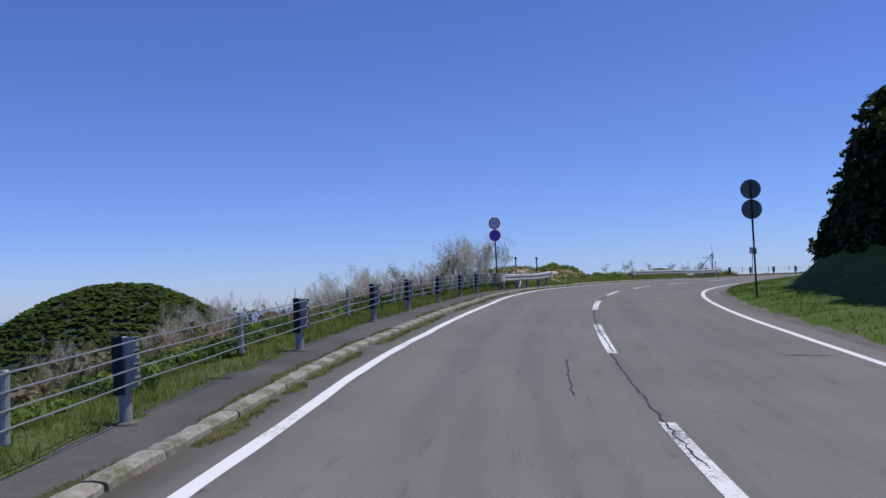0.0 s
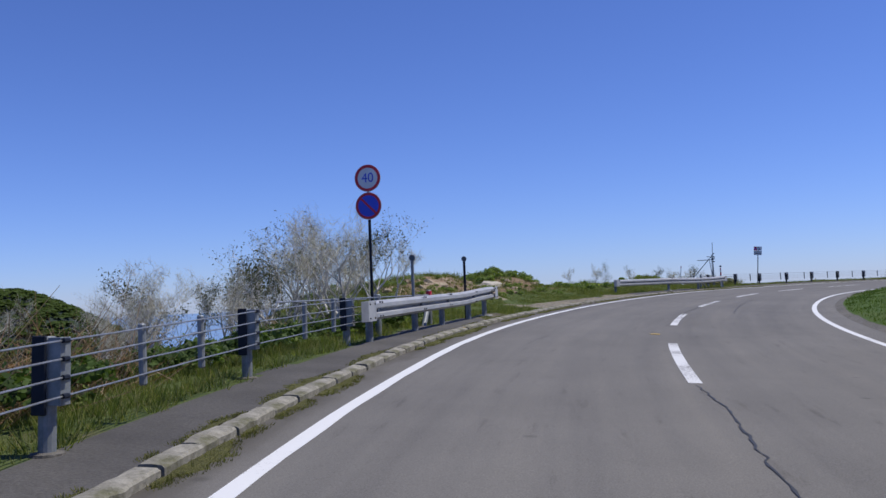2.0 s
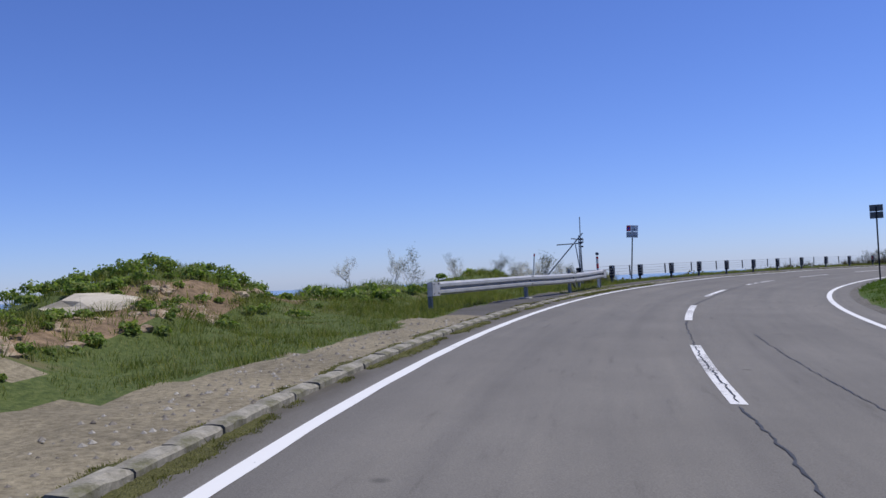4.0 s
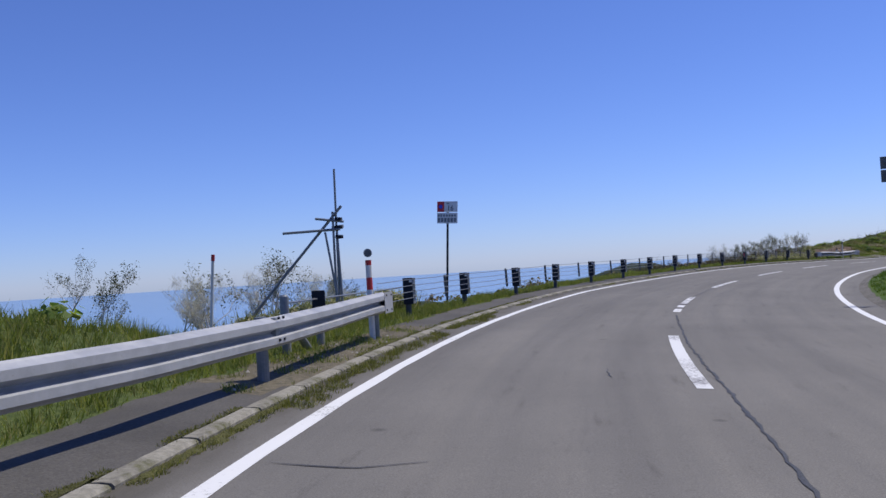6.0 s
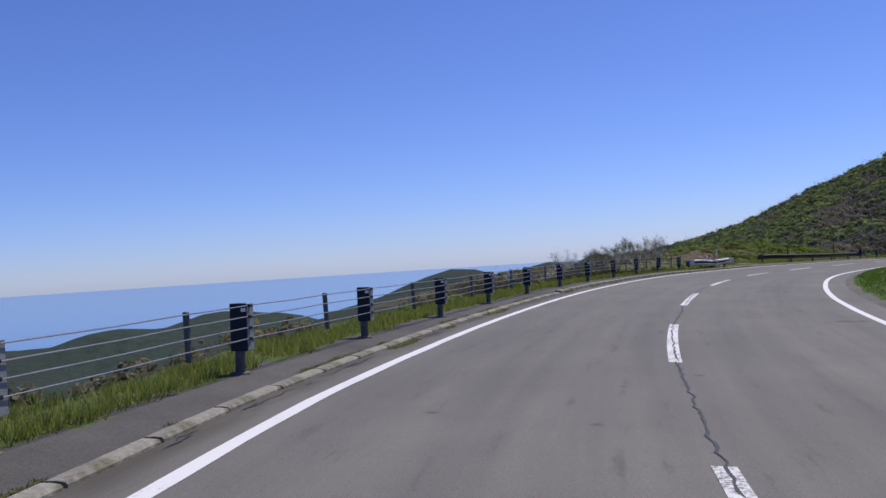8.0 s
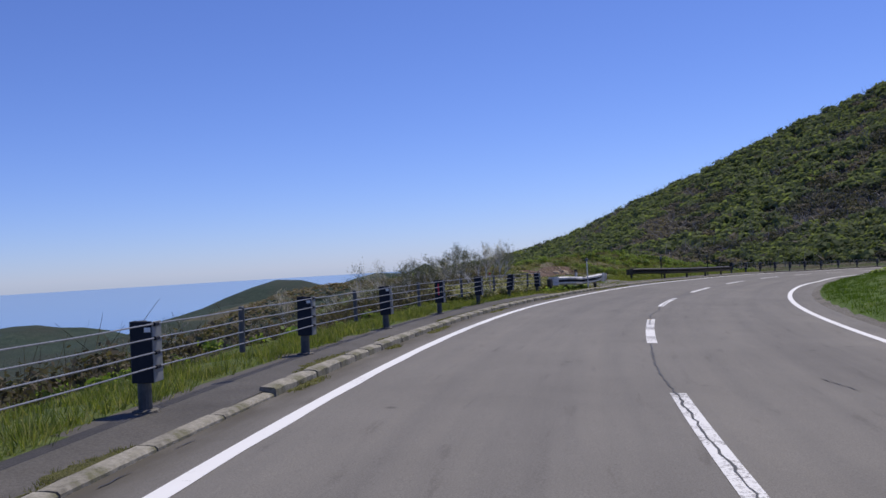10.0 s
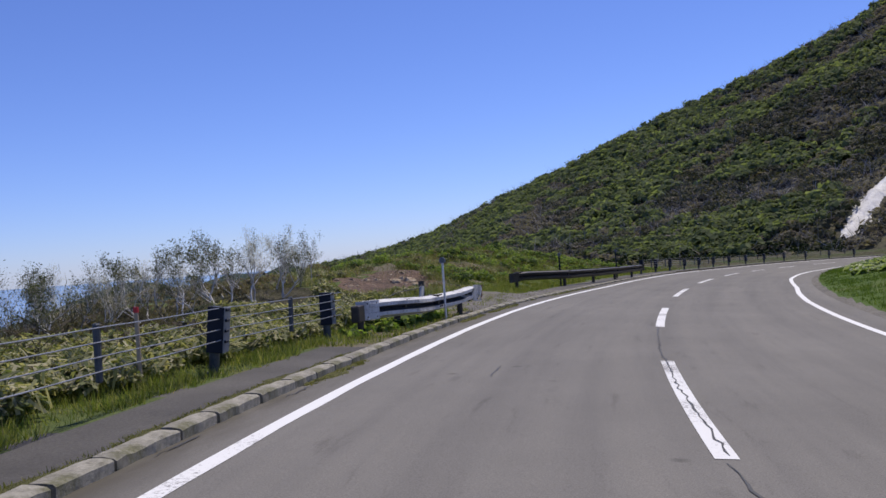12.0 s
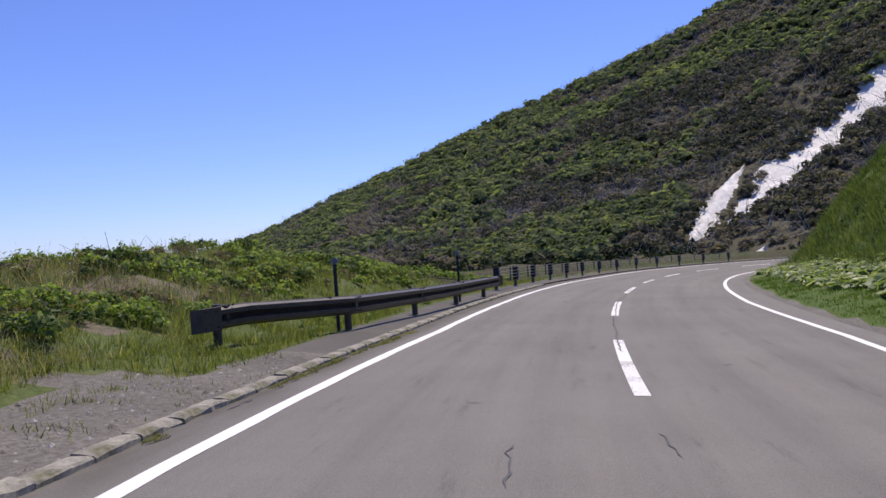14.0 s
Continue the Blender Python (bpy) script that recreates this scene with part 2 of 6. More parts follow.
def slope_build(nt, p):
    f = noise_of(nt, 2.2, 7, 0.75)
    c = ramp(nt, f, [(0.3, (0.035, 0.04, 0.02)), (0.5, (0.075, 0.07, 0.042)), (0.72, (0.14, 0.125, 0.085))])
    g = noise_of(nt, 0.25, 4, 0.6)
    c = mix(nt, ramp(nt, g, [(0.48, (0, 0, 0)), (0.62, (1, 1, 1))]), c, mix(nt, 1.0, c, (0.75, 1.15, 0.6), 'MULTIPLY'))
    nt.links.new(c, p.inputs["Base Color"])
    bump(nt, p, f, 1.0, 0.25)


M_SLOPE = mat("brushy_slope", slope_build, 0.95, 0, 0.15)
M_GROUND = mat("grassy_ground", ground_build, 0.95, 0, 0.2)
def lawn_build(nt, p):
    f = noise_of(nt, 18, 5, 0.7)
    c = ramp(nt, f, [(0.3, (0.035, 0.065, 0.012)), (0.5, (0.065, 0.11, 0.02)), (0.72, (0.11, 0.16, 0.035))])
    g = noise_of(nt, 0.5, 5, 0.6)
    c = mix(nt, ramp(nt, g, [(0.5, (0, 0, 0)), (0.75, (1, 1, 1))]), c, (0.12, 0.135, 0.045))
    nt.links.new(c, p.inputs["Base Color"])
    bump(nt, p, f, 0.6, 0.04)


M_LAWN = mat("lawn_ground", lawn_build, 0.95, 0, 0.2)
M_LAWN_BLADE = mat("lawn_blades", leafy([(0.06, 0.11, 0.02), (0.1, 0.165, 0.028), (0.14, 0.21, 0.04)], 2.0, 0.45), 0.7, 0, 0.25)
def leafy_patch(cols, scale, fine=0.8, shine=0.4, part_island=0.3):
    """Foliage whose colour changes from crown to crown more than from leaf to leaf."""
    def build(nt, p):
        g = nt.nodes.new("ShaderNodeNewGeometry")
        n = noise_of(nt, scale, 3, 0.65)
        mm = node(nt, "MapRange")
        for k, q in (("From Min", 0.32), ("From Max", 0.68)):
            mm.inputs[k].default_value = q
        nt.links.new(n, mm.inputs["Value"])
        f = mix(nt, part_island, mm.outputs["Result"], g.outputs["Random Per Island"])
        c = ramp(nt, f, [(i / (len(cols) - 1), q) for i, q in enumerate(cols)])
        c = mix(nt, 1.0, c, ramp(nt, noise_of(nt, fine, 3), [(0.3, (0.75, 0.75, 0.75)), (0.7, (1.1, 1.1, 1.1))]), 'MULTIPLY')
        nt.links.new(c, p.inputs["Base Color"])
        tr = nt.nodes.new("ShaderNodeBsdfTranslucent")
        nt.links.new(mix(nt, 1.0, c, (1.2, 1.25, 0.7), 'MULTIPLY'), tr.inputs["Color"])
        ms = nt.nodes.new("ShaderNodeMixShader")
        ms.inputs[0].default_value = shine
        nt.links.new(p.outputs[0], ms.inputs[1])
        nt.links.new(tr.outputs[0], ms.inputs[2])
        nt.links.new(ms.outputs[0], nt.nodes["Material Output"].inputs["Surface"])
    return build


M_FAR = mat("far_woods", far_build, 0.95, 0, 0.1)
M_MOUNT = mat("mountain_floor", two_tone((0.075, 0.075, 0.05), (0.13, 0.122, 0.086), 0.5, 0.06, 0.6, 0.6, 0.75), 0.95, 0, 0.1)
M_SEA = mat("sea_water", sea_build, 0.14, 0, 0.5)
M_WEED = mat("kerb_weeds", leafy([(0.11, 0.11, 0.04), (0.16, 0.17, 0.05), (0.21, 0.225, 0.062), (0.28, 0.24, 0.12)], 3.0, 0.4), 0.8, 0, 0.2)
M_MOSS = mat("kerb_moss", two_tone((0.06, 0.06, 0.026), (0.17, 0.17, 0.06), 60, 4.0, 1.0, 0.02, 0.7), 0.95, 0, 0.15)
M_GRASS = mat("grass_blades", leafy([(0.075, 0.108, 0.024), (0.125, 0.17, 0.036), (0.19, 0.24, 0.052), (0.27, 0.285, 0.08), (0.4, 0.36, 0.17)], 3.0, 0.45), 0.7, 0, 0.25)
M_LEAF = mat("shrub_leaves", leafy([(0.09, 0.15, 0.035), (0.16, 0.25, 0.055), (0.25, 0.34, 0.08), (0.3, 0.33, 0.12)], 2.0, 0.55), 0.6, 0, 0.3)
M_SASA = mat("bamboo_grass", leafy([(0.1, 0.135, 0.042), (0.19, 0.21, 0.085), (0.32, 0.31, 0.15), (0.55, 0.5, 0.34)], 3.0, 0.4), 0.6, 0, 0.3)
M_DRY = mat("dry_twigs", leafy([(0.4, 0.36, 0.35), (0.56, 0.52, 0.5), (0.7, 0.66, 0.64)], 3.0, 0.45), 0.9, 0, 0.2)
M_BRUSH = mat("brown_brush", leafy([(0.11, 0.09, 0.055), (0.18, 0.15, 0.1), (0.27, 0.23, 0.17), (0.13, 0.14, 0.06)], 3.0, 0.35), 0.9, 0, 0.2)
M_FINE = mat("fine_branches", random_tone([(0.26, 0.225, 0.205), (0.42, 0.375, 0.35), (0.6, 0.555, 0.53)], 3.0), 0.85)
M_NEW_LEAF = mat("new_birch_leaves", leafy([(0.05, 0.06, 0.036), (0.085, 0.1, 0.052), (0.13, 0.145, 0.075), (0.22, 0.21, 0.15)], 3.0, 0.35), 0.6, 0, 0.25)
M_UNDER = mat("dark_leaves", leafy([(0.045, 0.08, 0.02), (0.075, 0.125, 0.03), (0.12, 0.18, 0.045)], 2.0, 0.4), 0.6, 0, 0.25)
M_TWIG_BROWN = mat("orange_brown_twigs", leafy([(0.2, 0.12, 0.07), (0.32, 0.2, 0.12), (0.5, 0.38, 0.27)], 3.0, 0.3), 0.85, 0, 0.2)
M_BRUSH_BROWN = mat("dark_brown_brush", leafy([(0.06, 0.05, 0.036), (0.1, 0.085, 0.06), (0.15, 0.13, 0.098), (0.08, 0.088, 0.04)], 3.0, 0.3), 0.9, 0, 0.2)
M_BARK = mat("birch_bark", two_tone((0.6, 0.57, 0.52), (0.78, 0.75, 0.7), 6, 1.5, 0.3, 0.01, 0.65), 0.8)
M_WOODS = mat("slope_foliage", leafy_patch([(0.1, 0.132, 0.07), (0.148, 0.186, 0.096), (0.195, 0.238, 0.115), (0.265, 0.3, 0.155)], 0.14, 0.6, 0.55), 0.8, 0, 0.15)
# Near black: the inner bank's shaded side is put into the leaf colour.
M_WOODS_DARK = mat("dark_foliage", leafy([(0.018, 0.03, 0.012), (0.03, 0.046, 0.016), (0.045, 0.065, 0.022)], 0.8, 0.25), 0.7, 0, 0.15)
M_TWIG = mat("pale_branches", random_tone([(0.22, 0.2, 0.18), (0.36, 0.33, 0.3), (0.5, 0.47, 0.44)], 1.0), 0.9, 0, 0.2)
M_KNOLL_WOODS = mat("knoll_woods", leafy_patch([(0.055, 0.085, 0.022), (0.075, 0.112, 0.026), (0.1, 0.14, 0.034)], 0.09, 0.4, 0.4), 0.8, 0, 0.15)
M_BANK = mat("bank_grass", leafy_patch([(0.05, 0.085, 0.026), (0.085, 0.13, 0.038), (0.135, 0.18, 0.055), (0.24, 0.25, 0.11)], 0.5, 2.0, 0.45, 0.45), 0.75, 0, 0.2)
M_BROAD = mat("broad_leaves", leafy([(0.13, 0.19, 0.06), (0.22, 0.3, 0.1), (0.33, 0.4, 0.18), (0.42, 0.46, 0.27)], 4.0, 0.4), 0.5, 0, 0.4)
M_BRUSH_DARK = mat("dark_slope_brush", leafy_patch([(0.05, 0.056, 0.038), (0.085, 0.09, 0.06), (0.125, 0.122, 0.09)], 0.2, 0.6, 0.3), 0.85, 0, 0.15)
M_WOODS_GREY = mat("bare_brush", leafy_patch([(0.13, 0.115, 0.09), (0.19, 0.17, 0.14), (0.25, 0.225, 0.19), (0.17, 0.165, 0.1)], 0.2, 0.6, 0.4), 0.9, 0, 0.15)
M_ROCK = mat("brown_rock", two_tone((0.24, 0.155, 0.085), (0.5, 0.42, 0.31), 5, 1.0, 0.8, 0.04, 0.6), 0.95)
M_PEBBLE = mat("pebbles", random_tone([(0.16, 0.14, 0.12), (0.28, 0.26, 0.23), (0.42, 0.4, 0.36)], 20.0), 0.95, 0, 0.2)
M_RUST = mat("rust", two_tone((0.16, 0.075, 0.04), (0.36, 0.2, 0.12), 30, 6, 0.6, 0.004, 0.6), 0.9)
M_SLAB = mat("pale_rock", two_tone((0.42, 0.38, 0.3), (0.62, 0.57, 0.48), 5, 1.0, 0.8, 0.04, 0.7), 0.95)
M_SOIL = mat("red_brown_soil", two_tone((0.12, 0.08, 0.045), (0.33, 0.23, 0.14), 6, 0.8, 0.8, 0.05, 0.65), 0.95)
M_RED_SOIL = mat("dug_red_soil", two_tone((0.06, 0.036, 0.024), (0.2, 0.125, 0.085), 7, 1.6, 1.0, 0.08, 0.55), 0.95)
M_GRAVEL = mat("gravel", two_tone((0.1, 0.092, 0.077), (0.22, 0.203, 0.175), 16, 0.7, 0.9, 0.03, 0.62), 0.95)
M_DIRT = mat("weedy_dirt", two_tone((0.085, 0.075, 0.045), (0.2, 0.17, 0.115), 12, 1.1, 0.8, 0.03, 0.65), 0.95)
M_TAN = mat("straw_and_dirt", two_tone((0.16, 0.135, 0.085), (0.34, 0.295, 0.2), 14, 0.9, 0.8, 0.03, 0.65), 0.95)
M_SNOW = mat("old_snow", two_tone((0.58, 0.57, 0.54), (0.78, 0.77, 0.75), 0.9, 0.15, 0.7, 0.25, 0.85), 0.7)


# ---- mesh helpers ----
class Build:
    """Gathers faces for one mesh."""

    def __init__(self):
        self.v, self.f, self.m = [], [], []

    def add(self, verts, faces, slot=0):
        n = len(self.v)
        self.v += [tuple(p) for p in verts]
        self.f += [tuple(n + i for i in q) for q in faces]
        self.m += [slot] * len(faces)
        return self

    def box(self, lo, hi, at=None, bevel=0.0, slot=0):
        bm = bmesh.new()
        bmesh.ops.create_cube(bm, size=1.0)
        for q in bm.verts:
            q.co = Vector([lo[k] + (q.co[k] + 0.5) * (hi[k] - lo[k]) for k in range(3)])
        if bevel:
            bmesh.ops.bevel(bm, geom=bm.edges[:], offset=bevel, segments=1, affect='EDGES')
        bm.verts.index_update()
        vs = [at @ q.co if at else q.co.copy() for q in bm.verts]
        self.add(vs, [[q.index for q in f.verts] for f in bm.faces], slot)
        bm.free()
        return self

    def tube(self, pts, radii, n=8, caps=True, slot=0):
        pts = [Vector(p) for p in pts]
        if isinstance(radii, (int, float)):
            radii = [radii] * len(pts)
        vs, fs, up = [], [], Vector((0.3, 0.2, 1)).normalized()
        for i, p in enumerate(pts):
            t = (pts[min(i + 1, len(pts) - 1)] - pts[max(i - 1, 0)]).normalized()
            a = t.cross(up if abs(t.dot(up)) < 0.95 else Vector((1, 0, 0))).normalized()
            b = t.cross(a)
            vs += [p + (a * math.cos(k * math.tau / n) + b * math.sin(k * math.tau / n)) * radii[i] for k in range(n)]
        for i in range(len(pts) - 1):
            fs += [(i * n + k, i * n + (k + 1) % n, (i + 1) * n + (k + 1) % n, (i + 1) * n + k) for k in range(n)]
        if caps:
            fs += [tuple(range(n))[::-1], tuple(range((len(pts) - 1) * n, len(pts) * n))]
        return self.add(vs, fs, slot)

    def sweep(self, profile, frames, closed=False, slot=0):
        """profile: (side, up) pairs; frames: (origin, side, up) for each station."""
        n, vs, fs = len(profile), [], []
        for o, a, b in frames:
            vs += [o + a * q + b * w for q, w in profile]
        last = n if closed else n - 1
        for i in range(len(frames) - 1):
            fs += [(i * n + k, i * n + (k + 1) % n, (i + 1) * n + (k + 1) % n, (i + 1) * n + k) for k in range(last)]
        if closed:
            fs += [tuple(range(n))[::-1], tuple(range((len(frames) - 1) * n, len(frames) * n))]
        return self.add(vs, fs, slot)

    def mesh(self, name, mats, smooth=False):
        me = bpy.data.meshes.new(name)
        me.from_pydata(self.v, [], self.f)
        for m in (mats if isinstance(mats, (list, tuple)) else [mats]):
            me.materials.append(m)
        if any(self.m):
            me.polygons.foreach_set("material_index", self.m)
        if smooth:
            me.polygons.foreach_set("use_smooth", [True] * len(me.polygons))
        me.update()
        return me


def part(name, b, mats, parent=None, label="", smooth=False, at=None):
    ob = new(name, b.mesh(name, mats, smooth) if isinstance(b, Build) else b)
    if at is not None:
        ob.matrix_basis = at
    if parent:
        ob.parent = parent
    return tagged(ob, label)


def thing(name, at, label, category, group="", kind=""):
    ob = new(name)
    ob.matrix_basis = at
    ob.empty_display_size = 0.2
    return tagged(ob, label, category, group, kind)


def quads_mesh(name, centres, us, vs, material, taper=0.55):
    """Many loose quads: arrays of centres and half-axes."""
    n = len(centres)
    co = np.empty((n, 4, 3), dtype=np.float32)
    co[:, 0], co[:, 1], co[:, 2], co[:, 3] = centres - us - vs, centres + us - vs, centres + us * taper + vs, centres - us * taper + vs
    me = bpy.data.meshes.new(name)
    me.vertices.add(n * 4)
    me.vertices.foreach_set("co", co.ravel())
    me.loops.add(n * 4)
    me.loops.foreach_set("vertex_index", np.arange(n * 4, dtype=np.int32))
    me.polygons.add(n)
    me.polygons.foreach_set("loop_start", np.arange(0, n * 4, 4, dtype=np.int32))
    me.polygons.foreach_set("loop_total", np.full(n, 4, dtype=np.int32))
    me.materials.append(material)
    me.update(calc_edges=True)
    return me


# ---- the line of the road ----
KNOTS = [(-40, 0.012), (0, 0.00912), (20, 0.00624), (40, 0.01139), (60, 0.00905), (80, 0.01526), (100, 0.00742), (120, 0.01069), (140, 0.00619), (154, 0.0062), (163, 0.0042), (172, 0.006), (184, 0.015), (210, 0.022), (260, 0.022)]
HEIGHTS = [(-40, -3.2), (-10, -1.95), (0, -1.5), (8, -1.13), (13, -0.8), (18, -0.6), (27, -0.31), (37, -0.07), (47, 0.08), (57, 0.21), (67, 0.32), (76, 0.37), (90, 0.42), (105, 0.39), (113, 0.33), (120, 0.25), (130, 0.06), (140, -0.11), (150, -0.33), (155, -0.45), (160, -0.58), (165, -0.74), (170, -0.89), (175, -1.08), (190, -1.5), (215, -2.2), (260, -3.0)]
BANK = 0.055
S0, S1, STEP = -40.0, 240.0, 0.5
LINE_S = np.arange(S0, S1 + STEP, STEP)
_k = np.interp(LINE_S, *zip(*KNOTS))
LINE_H = np.concatenate([[0], np.cumsum((_k[1:] + _k[:-1]) * STEP / 2)])
LINE_H += 0.00791 - np.interp(0, LINE_S, LINE_H)
_hm = (LINE_H[1:] + LINE_H[:-1]) / 2
LINE_X = np.concatenate([[0], np.cumsum(np.sin(_hm) * STEP)])
LINE_Y = np.concatenate([[0], np.cumsum(np.cos(_hm) * STEP)])
LINE_X += 1.492 - np.interp(0, LINE_S, LINE_X)
LINE_Y += -0.0934 - np.interp(0, LINE_S, LINE_Y)
_hs, _hz = zip(*HEIGHTS)
LINE_Z = np.interp(LINE_S, _hs, _hz)
_w = np.ones(17) / 17
LINE_Z = np.convolve(np.pad(LINE_Z, 8, mode="edge"), _w, mode="valid")


def head(s):
    return float(np.interp(s, LINE_S, LINE_H))


def xy(s, d):
    h = head(s)
    return float(np.interp(s, LINE_S, LINE_X)) + d * math.cos(h), float(np.interp(s, LINE_S, LINE_Y)) - d * math.sin(h)


def zc(s):
    return float(np.interp(s, LINE_S, LINE_Z))


def smooth01(a, b, x):
    t = min(1.0, max(0.0, (x - a) / (b - a)))
    return t * t * (3 - 2 * t)


def bumpy(x, y, size, seed=0.0):
    return noise.noise(Vector((x / size, y / size, seed)))


LEFT_LINE = [(-30, -3.4), (5, -3.33), (7.5, -3.2), (10, -3.14), (12, -3.06), (15, -2.9), (18, -2.85), (22, -2.83), (25, -2.85), (27, -2.96), (29.5, -3.04), (33, -3.11), (36, -3.18), (41, -3.2), (46, -3.19), (51, -3.2),
             (58, -3.16), (67, -3.06), (72, -3.03), (80, -3.01), (84, -3.04), (88, -3.11), (92, -3.06), (98, -3.05), (112, -3.06), (125, -3.04), (130, -3.09), (134, -3.1), (137, -3.05), (141, -2.92), (146, -2.75), (154, -2.75), (170, -2.95), (240, -3.1)]


def left_line(s):
    """Offset of the outer edge line."""
    return float(np.interp(s, *zip(*LEFT_LINE)))


def shift(s):
    return left_line(s) + 3.1


MOUNDS = [(123, -12, 6, 4.5, 0.2), (131, -13.5, 7, 5, 0.25), (50.5, -9.0, 3.6, 2.0, 1.0), (58.5, -9.6, 4.2, 2.6, 0.92), (46, -9.2, 3.0, 2.2, 0.55), (66, -8.7, 4, 2.2, 0.45), (71.4, -7.0, 3.1, 1.7, 0.9),
          (141, -10.5, 7, 4.0, 0.85), (151, -9.5, 6.5, 3.4, 1.35), (161, -9, 6, 3.0, 0.8), (133, -9, 4, 2.4, 0.25)]


def lip(s):
    """Height of the kerb's back over the road."""
    return float(np.interp(s, [0, 64, 68, 103, 106, 130, 134, 150, 170], [0.052, 0.052, 0.026, 0.026, 0.066, 0.066, 0.04, 0.026, 0.05]))


def cut_foot(s):
    """Where the cut slope inside the bend begins."""
    return float(np.interp(s, [150, 160, 170, 176, 181, 186, 191, 200], [7.8, 7.7, 8.0, 7.7, 6.9, 5.7, 4.8, 4.8]))


def ground_z(s, d):
    """Height of the ground beside the road."""
    x, y = xy(s, d)
    if d < 0:
        a = -d
        low = lip(s)
        base = zc(s) + BANK * min(a, 3.6) + low + (0.09 - low) * smooth01(3.75, 4.4, a + shift(s))
        fall = 0.0
        # how soon the side drops away
        edge = 5.0 + 5.5 * smooth01(40, 46, s) * (1 - smooth01(62, 72, s)) + 4.0 * smooth01(116, 132, s) + 18.0 * smooth01(136, 152, s)
        if a > edge:
            q = a - edge
            fall = 0.42 * q * q / (q + 2.5)
            fall = 20 * (1 - math.exp(-fall / 20)) + 0.1 * max(0.0, q - 20)
        z = base - fall
        for ms, md, rs, rd, hh in MOUNDS:
            z += hh * math.exp(-((s - ms) / rs) ** 2 - ((d - md) / rd) ** 2) * smooth01(4.4, 6.4, a)
        if a > 4.6:
            z += 0.06 * bumpy(x, y, 0.8) + min(1.0, (a - 4.6) / 4) * (0.35 * bumpy(x, y, 3.0, 3.0) + 0.25 * bumpy(x, y, 1.2, 5.0))
        return z
    base = zc(s) - BANK * min(d, 4.0)
    z = base - 0.02
    if d > 4.0:
        q = d - 4.0
        z += 0.16 * min(q, 1.0) + (0.3 + 0.45 * smooth01(46, 60, s)) * smooth01(1.0, 6.0, q)
        z -= 0.08 * max(0.0, q - 7.0)
        # wooded bank near the start, cut slope near the end
        z += 7.0 * smooth01(2.6, 10, q) * smooth01(12, 22, s) * (1 - smooth01(40, 50, s))
        e = max(0.0, d - cut_foot(s))
        z += 26.0 * (1 - math.exp(-1.25 * e * e / (e + 0.9) / 26.0)) * smooth01(152, 164, s)
        z += 0.1 * bumpy(x, y, 0.9) + min(1.0, q / 5) * 0.3 * bumpy(x, y, 2.5, 7.0)
    return z


def on_ground(s, d, turn=0.0, sink=0.0):
    x, y = xy(s, d)
    return pose(x, y, ground_z(s, d) - sink, 0, 0, math.degrees(-head(s)) + turn)


def strip(d_list, s_from, s_to, step, height, slot_of=None):
    """A sheet along the road between the offsets of d_list."""
    b = Build()
    ss = np.arange(s_from, s_to + step * 0.5, step)
    n = len(d_list(0.0) if callable(d_list) else d_list)
    vs = []
    for s in ss:
        for d in (d_list(s) if callable(d_list) else d_list):
            x, y = xy(s, d)
            vs.append((x, y, height(s, d)))
    fs = [(i * n + k, i * n + k + 1, (i + 1) * n + k + 1, (i + 1) * n + k) for i in range(len(ss) - 1) for k in range(n - 1)]
    b.add(vs, fs)
    if slot_of:
        rows_d = [d_list(q) if callable(d_list) else d_list for q in ss]
        b.m = [slot_of((ss[i] + step / 2), (rows_d[i][k] + rows_d[i][k + 1]) / 2) for i in range(len(ss) - 1) for k in range(n - 1)]
    return b


def road_z(s, d, lift=0.0):
    return zc(s) - BANK * d + lift


road = part("road", strip(lambda s: [-3.72 + shift(s), -3.1 + shift(s), -1.5, 0, 1.6, 3.45, 4.05], -38, 235, 1.0, road_z), M_ASPHALT, None, smooth=True)
_uv = road.data.uv_layers.new(name="along")
_sd = [(float(s), float(d)) for s in np.arange(-38, 235.5, 1.0) for d in (-3.72, -3.1, -1.5, 0, 1.6, 3.45, 4.05)]
for lp in road.data.loops:
    _uv.data[lp.index].uv = _sd[lp.vertex_index]
tagged(road, "grey two-lane asphalt mountain road, banked in a long bend", "road", "", "structure")


def line_band(d0, d1, s0, s1, lift):
    return strip([d0, d1], s0, s1, 0.5, lambda s, d: road_z(s, d, lift))


part("edge_line", strip(lambda s: [left_line(s) - 0.068, left_line(s) + 0.066 + 0.006 * math.sin(s * 3.1)], -30, 230, 0.5, lambda s, d: road_z(s, d, 0.004)), M_EDGE, road, "worn white edge line")
RIGHT_LINE = [(-30, 3.5), (12, 3.55), (15, 3.47), (20, 3.42), (56, 3.44), (66, 3.42), (84, 3.52), (91, 3.47), (104, 3.4), (112, 3.46), (125, 3.4), (133, 3.34), (138, 3.32), (142, 3.38), (146, 3.48), (149, 3.42), (155, 3.24), (163, 3.22), (172, 3.3), (182, 3.35), (240, 3.45)]


def right_line(s):
    return float(np.interp(s, *zip(*RIGHT_LINE)))


part("edge_line", strip(lambda s: [right_line(s) - 0.07, right_line(s) + 0.07], -30, 230, 0.5, lambda s, d: road_z(s, d, 0.004)), M_EDGE, road, "worn white edge line")
DASH = 9.787
for i in range(-3, 24):
    a = 2.9 + i * DASH
    part("centre_dash", line_band(0.0, 0.15, a, a + 4.89, 0.004), M_PAINT, road, "cracked white centre dash")

